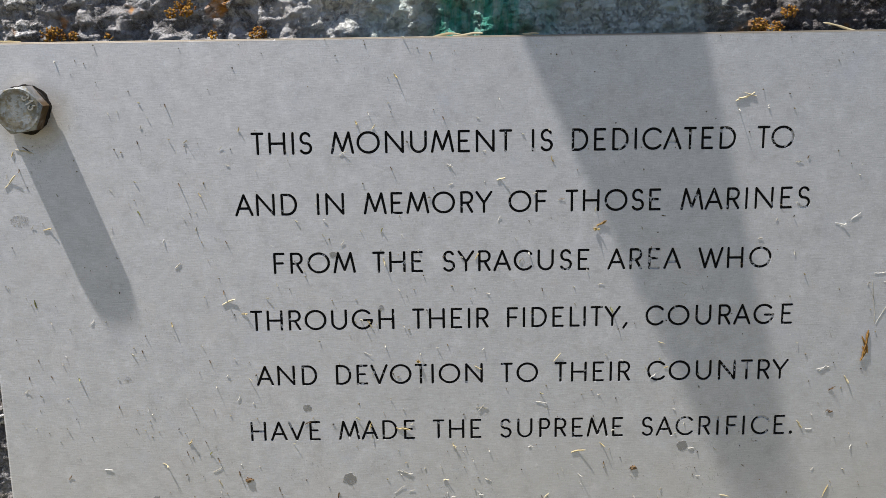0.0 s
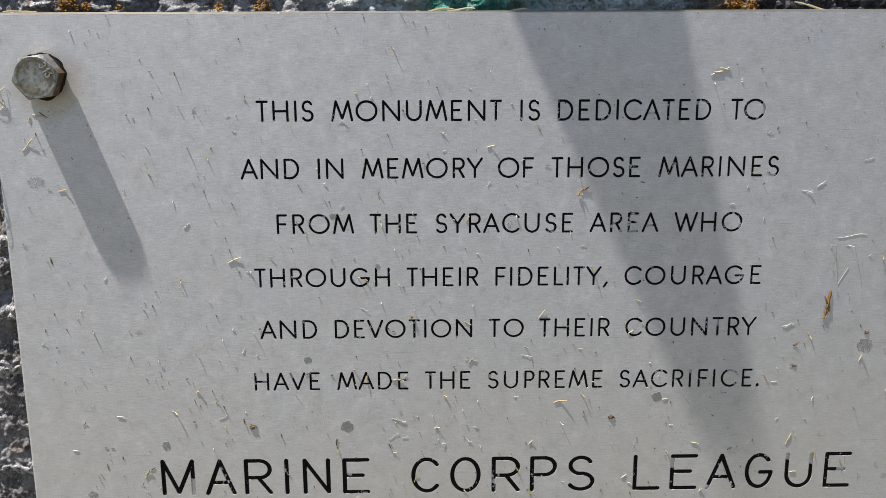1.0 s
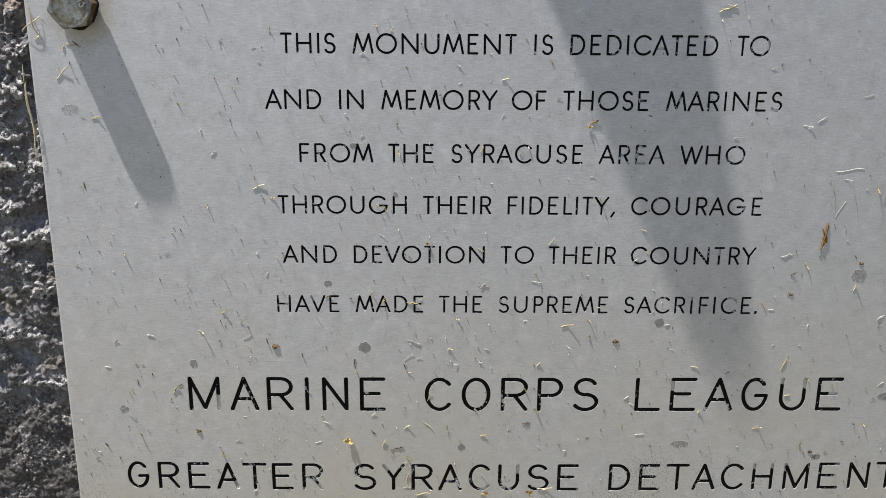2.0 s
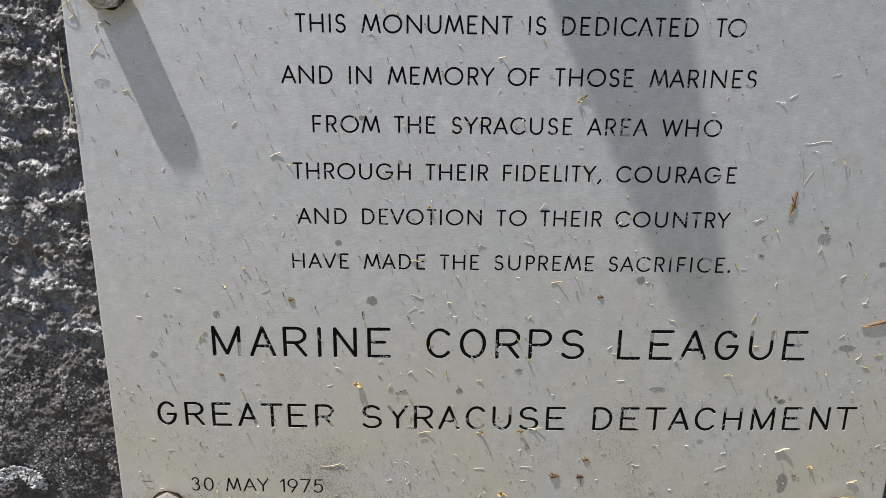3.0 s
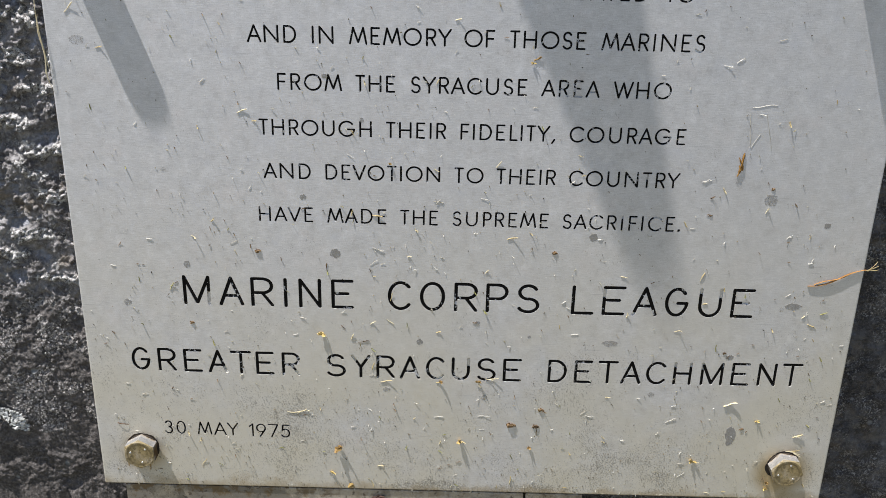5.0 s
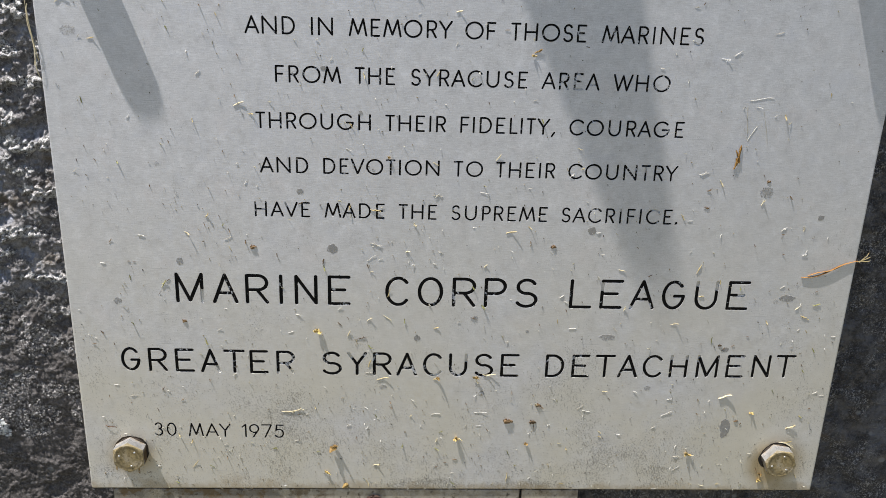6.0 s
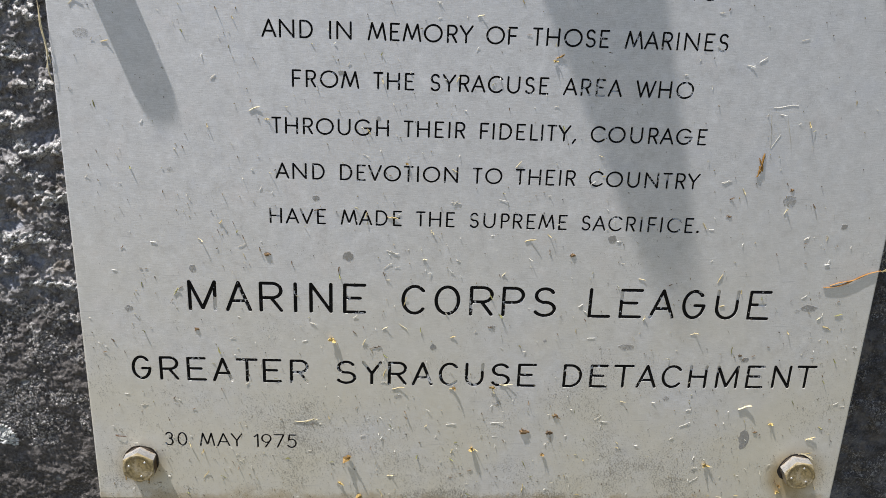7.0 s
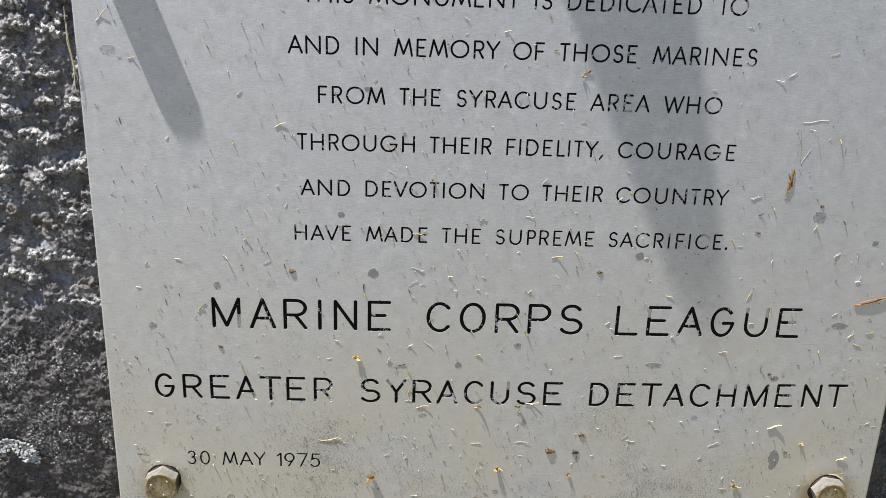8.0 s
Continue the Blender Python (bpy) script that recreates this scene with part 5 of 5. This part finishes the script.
def petal(x, z, r, seed, stand=.8):
    """A shrivelled flower scrap: a few crumpled petals that curl off the plate."""
    bm = bmesh.new()
    rnd = random.Random(seed)
    for k in range(rnd.choice((3, 4, 5))):
        a = rnd.uniform(0, 2 * math.pi)
        long, wide, curl = r * rnd.uniform(.7, 1.25), r * rnd.uniform(.3, .55), r * stand * rnd.uniform(.2, 1.0)
        rows = []
        for i in range(5):
            s = i / 4
            row = []
            for j in (-1, 0, 1):
                q = noise.noise(Vector((s * 3, j * 1.3, seed * 5.1 + k * 2.3)))
                u = long * s
                w = wide * j * math.sin(math.pi * (.15 + .75 * s)) * (1 + .8 * q)
                y = -.00012 - curl * s * s - abs(q) * r * .35 - (r * .12 if j == 0 else 0)
                row.append(bm.verts.new((u * math.cos(a) - w * math.sin(a), y, .75 * (u * math.sin(a) + w * math.cos(a)))))
            rows.append(row)
        for p, q in zip(rows, rows[1:]):
            for j in (0, 1):
                bm.faces.new((p[j], p[j + 1], q[j + 1], q[j]))
    bmesh.ops.recalc_face_normals(bm, faces=bm.faces[:])
    bmesh.ops.solidify(bm, geom=bm.faces[:], thickness=.0001)
    ob = part("dry_petal", bm, YELLOW)
    ob.location = (x, 0, z)
    return tagged(ob, "crumpled yellow dry petal stuck to the plaque", "debris", "dry petals on the plaque")


for n, (x, z, r) in enumerate([(-.0758, .5474, .0026), (-.0692, .4772, .0032), (-.0613, .4525, .0032), (-.0731, .4597, .0022), (-.0020, .4828, .0020), (.0372, .4795, .0014), (-.0138, .5196, .0018), (.0070, .5199, .0020), (.1281, .4733, .0022), (.0278, .6920, .0013), (.1609, .5000, .0014), (.1712, .4600, .0016), (.1714, .4560, .0014), (-.0399, .6414, .0011)]):
    petal(x, z, r, n + 1)


def water_mark(x, z, a, b, seed, material=STAIN, name="water_mark", uneven=1.0):
    """A thin dried film with an uneven outline."""
    bm = bmesh.new()
    n = 54
    mid = bm.verts.new((0, -.00006, 0))
    ring = []
    for k in range(n):
        t = 2 * math.pi * k / n
        r = 1 + uneven * (.28 * noise.noise(Vector((math.cos(t), math.sin(t), seed * 2.7))) + .22 * noise.noise(Vector((math.cos(t) * 3, math.sin(t) * 3, seed * 1.7))) + .07 * noise.noise(Vector((math.cos(t) * 7, math.sin(t) * 7, seed))))
        ring.append(bm.verts.new((a * r * math.cos(t), -.00006, b * r * math.sin(t))))
    low = [bm.verts.new((v.co.x * 1.03, .0, v.co.z * 1.03)) for v in ring]
    for k in range(n):
        bm.faces.new((mid, ring[k], ring[(k + 1) % n]))
        bm.faces.new((ring[k], low[k], low[(k + 1) % n], ring[(k + 1) % n]))
    bmesh.ops.recalc_face_normals(bm, faces=bm.faces[:])
    return part(name, bm, material, plate, at=Matrix.Translation((x, 0, z)))


for n, (x, z, a, b) in enumerate([(.0629, .6048, .0021, .0020), (-.0686, .5932, .0024, .0024), (-.1453, .5851, .0018, .0018), (-.0247, .5435, .0016, .0016), (.0106, .5103, .0017, .0016), (.0333, .5480, .0010, .0009), (.0056, .5554, .0013, .0011), (.1638, .5669, .0013, .0012), (.1700, .5690, .0042, .0018), (.0762, .5450, .0044, .0016), (.1475, .4898, .0028, .0058),
                                      (.1409, .5385, .0018, .0016), (.1009, .5148, .0016, .0015), (-.1784, .5630, .0020, .0018), (-.0426, .5142, .0021, .0012), (.1497, .6264, .0033, .0028), (-.0842, .6229, .0016, .0014), (-.1532, .6357, .0013, .0012), (-.1886, .6984, .0034, .0022), (-.0718, .6839, .0012, .0011), (-.0542, .6628, .0010, .0012), (.1800, .6140, .0016, .0014)]):
    water_mark(x, z, a, b, n)


for n, (x, z, a, b) in enumerate([(.1722, .4600, .0004, .0026), (-.1880, .4640, .0004, .0030), (-.1760, .4615, .0005, .0024)]):
    water_mark(x, z, a, b, n + 40, RUST, "rust_run")

# a thin near-black ring on the plate round each bolt head
for n, (x, z) in enumerate([(-.1822, .7399), (-.1787, .4735), (.1793, .4716), (.1812, .7410)]):
    water_mark(x, z, .0090, .0089, n + 60, BOLT_RING, "grime_ring", .35)

# straws caught on the rim of the lower bolt
for x, z, length, angle, bend, y in ((.1825, .4812, .0085, -12, .35, -.0022), (.1850, .4800, .0070, -38, .30, -.0032), (.1835, .4822, .0060, 4, -.2, -.0010)):
    ob = clipping(x, z, length, angle, .0006, STRAW, "thin dry straw caught behind the bolt's head", .0004, bend)
    ob.location.y = y


# ---- the many tiny bits ----
def bits(name, count, material, label, seed, low, high, stand):
    """Tiny slivers of mown grass, each held at one end and lifting off the plate."""
    rnd = random.Random(seed)
    verts, faces = [], []
    for k in range(count):
        x = rnd.uniform(-.199, .199)
        z = PZ0 + (PZ1 - PZ0) * rnd.random() ** 1.75
        if min(math.hypot(x - u, z - v) for u in (-.18, .18) for v in (.741, .4725)) < .0105:
            continue
        length, wide = rnd.uniform(low, high) * rnd.uniform(.5, 1.3) * (1.1 - .9 * (z - PZ0)), rnd.uniform(.00026, .00062)
        a = rnd.uniform(0, 2 * math.pi) if rnd.random() < .5 else rnd.gauss(-1.1, .5)
        up = rnd.uniform(.02, .22) if rnd.random() > stand else rnd.uniform(.22, .60)
        way = Vector((math.cos(a), -up, math.sin(a))).normalized()
        side = Vector((-math.sin(a), 0, math.cos(a))) * wide / 2
        b, foot = len(verts), Vector((x, -.00004, z))
        for s, w, bow in ((0, .7, 0), (.55, 1.0, .12), (1.0, .5, 0)):
            p = foot + way * length * s + side.normalized() * length * bow * (1 if k % 2 else -1)
            for v in (p + side * w, p + Vector((0, -.00016, 0)), p - side * w):
                verts.append(tuple(v))
        for r in (0, 3):
            for i in range(3):
                faces.append((b + r + i, b + r + (i + 1) % 3, b + r + 3 + (i + 1) % 3, b + r + 3 + i))
        faces += [(b, b + 2, b + 1), (b + 6, b + 7, b + 8)]
    ob = new(name, joined(verts, faces, name))
    ob.data.materials.append(material)
    return tagged(ob, label, "grass", kind="stuff")


bits("pale_grass_bits", 330, BITS, "hundreds of tiny bleached grass bits spattered over the plaque", 11, .0007, .0018, .22)
bits("dark_grass_bits", 760, SPECKS, "tiny dark and olive grass bits spattered over the plaque", 12, .0003, .0010, .22)


# ---- lichen on the boulder ----
def lobe(verts, faces, rnd, px, pz, s, a, long):
    """One domed lobe on the stone, of size s, drawn out along the angle a where long is 1."""
    ca, sa = math.cos(a), math.sin(a)
    py = stone_depth(px, pz) - s * .25
    b, n = len(verts), 7
    verts.append((px, py - s * .7, pz))
    for q in range(n):
        t = 2 * math.pi * q / n
        k = s * rnd.uniform(.7, 1.25)
        u, v = (.9 + .6 * long) * k * math.cos(t), (.82 - .2 * long) * k * math.sin(t)
        verts.append((px + u * ca - v * sa, py - s * .15, pz + u * sa + v * ca))
    for q in range(n):
        t = 2 * math.pi * q / n
        u, v = (.7 + .5 * long) * s * math.cos(t), (.7 - .2 * long) * s * math.sin(t)
        verts.append((px + u * ca - v * sa, py + s * .9, pz + u * sa + v * ca))
    for q in range(n):
        w = (q + 1) % n
        faces += [(b, b + 1 + q, b + 1 + w), (b + 1 + q, b + 1 + n + q, b + 1 + n + w, b + 1 + w)]


def lichen(x, z, r, count, material, label, seed, hollow=0.0, turn=(0, 360), size=1.0, long=1.0):
    """A crust of small overlapping lobes that follows the stone."""
    rnd = random.Random(seed)
    verts, faces = [], []
    for k in range(count):
        a, d = radians(rnd.uniform(*turn)), r * (hollow + (1 - hollow) * rnd.random() ** .6)
        lobe(verts, faces, rnd, x + d * math.cos(a), z + d * math.sin(a) * .8, rnd.uniform(.0004, .0010) * size, a if long > .3 else rnd.uniform(0, 6.3), long)
    ob = new("lichen", joined(verts, faces, "lichen"))
    ob.data.materials.append(material)
    return tagged(ob, label, "lichen", "lichens on the boulder")


lichen(-.2640, .4755, .0150, 620, CRUST, "pale grey lichen rosette on the boulder", 3, .28, (-15, 195), .72, .55)
for n, (x, z, r, count) in enumerate([(-.176, .7668, .0040, 110), (-.168, .7662, .0022, 45), (-.1265, .7765, .0042, 120), (-.1320, .7745, .0022, 40), (-.1165, .7662, .0020, 36), (-.0985, .7662, .0034, 80), (.0905, .7664, .0036, 90), (.0965, .7660, .0030, 60), (.1010, .7715, .0030, 70), (-.155, .7662, .0016, 26)]):
    lichen(x, z, r, count, ORANGE, "small orange lichen crust above the plaque", 30 + n, size=.62, long=.1)


def lichen_flakes(count, seed):
    """Loose pale flakes in drifts, low on the stone."""
    rnd = random.Random(seed)
    verts, faces = [], []
    while len(verts) < count * 15:
        x, z = rnd.uniform(-.305, -.203), rnd.uniform(.446, .545)
        if drift_at(x, z) ** 1.5 > rnd.uniform(.05, 1.1):
            lobe(verts, faces, rnd, x, z, rnd.uniform(.00020, .00048) * rnd.uniform(.6, 1.3), rnd.uniform(0, 6.3), rnd.uniform(.2, 1.0))
    ob = new("lichen_flakes", joined(verts, faces, "lichen_flakes"))
    ob.data.materials.append(FLAKE)
    return tagged(ob, "drifts of small grey-white lichen flakes low on the boulder", "lichen", kind="stuff")


lichen_flakes(800, 71)
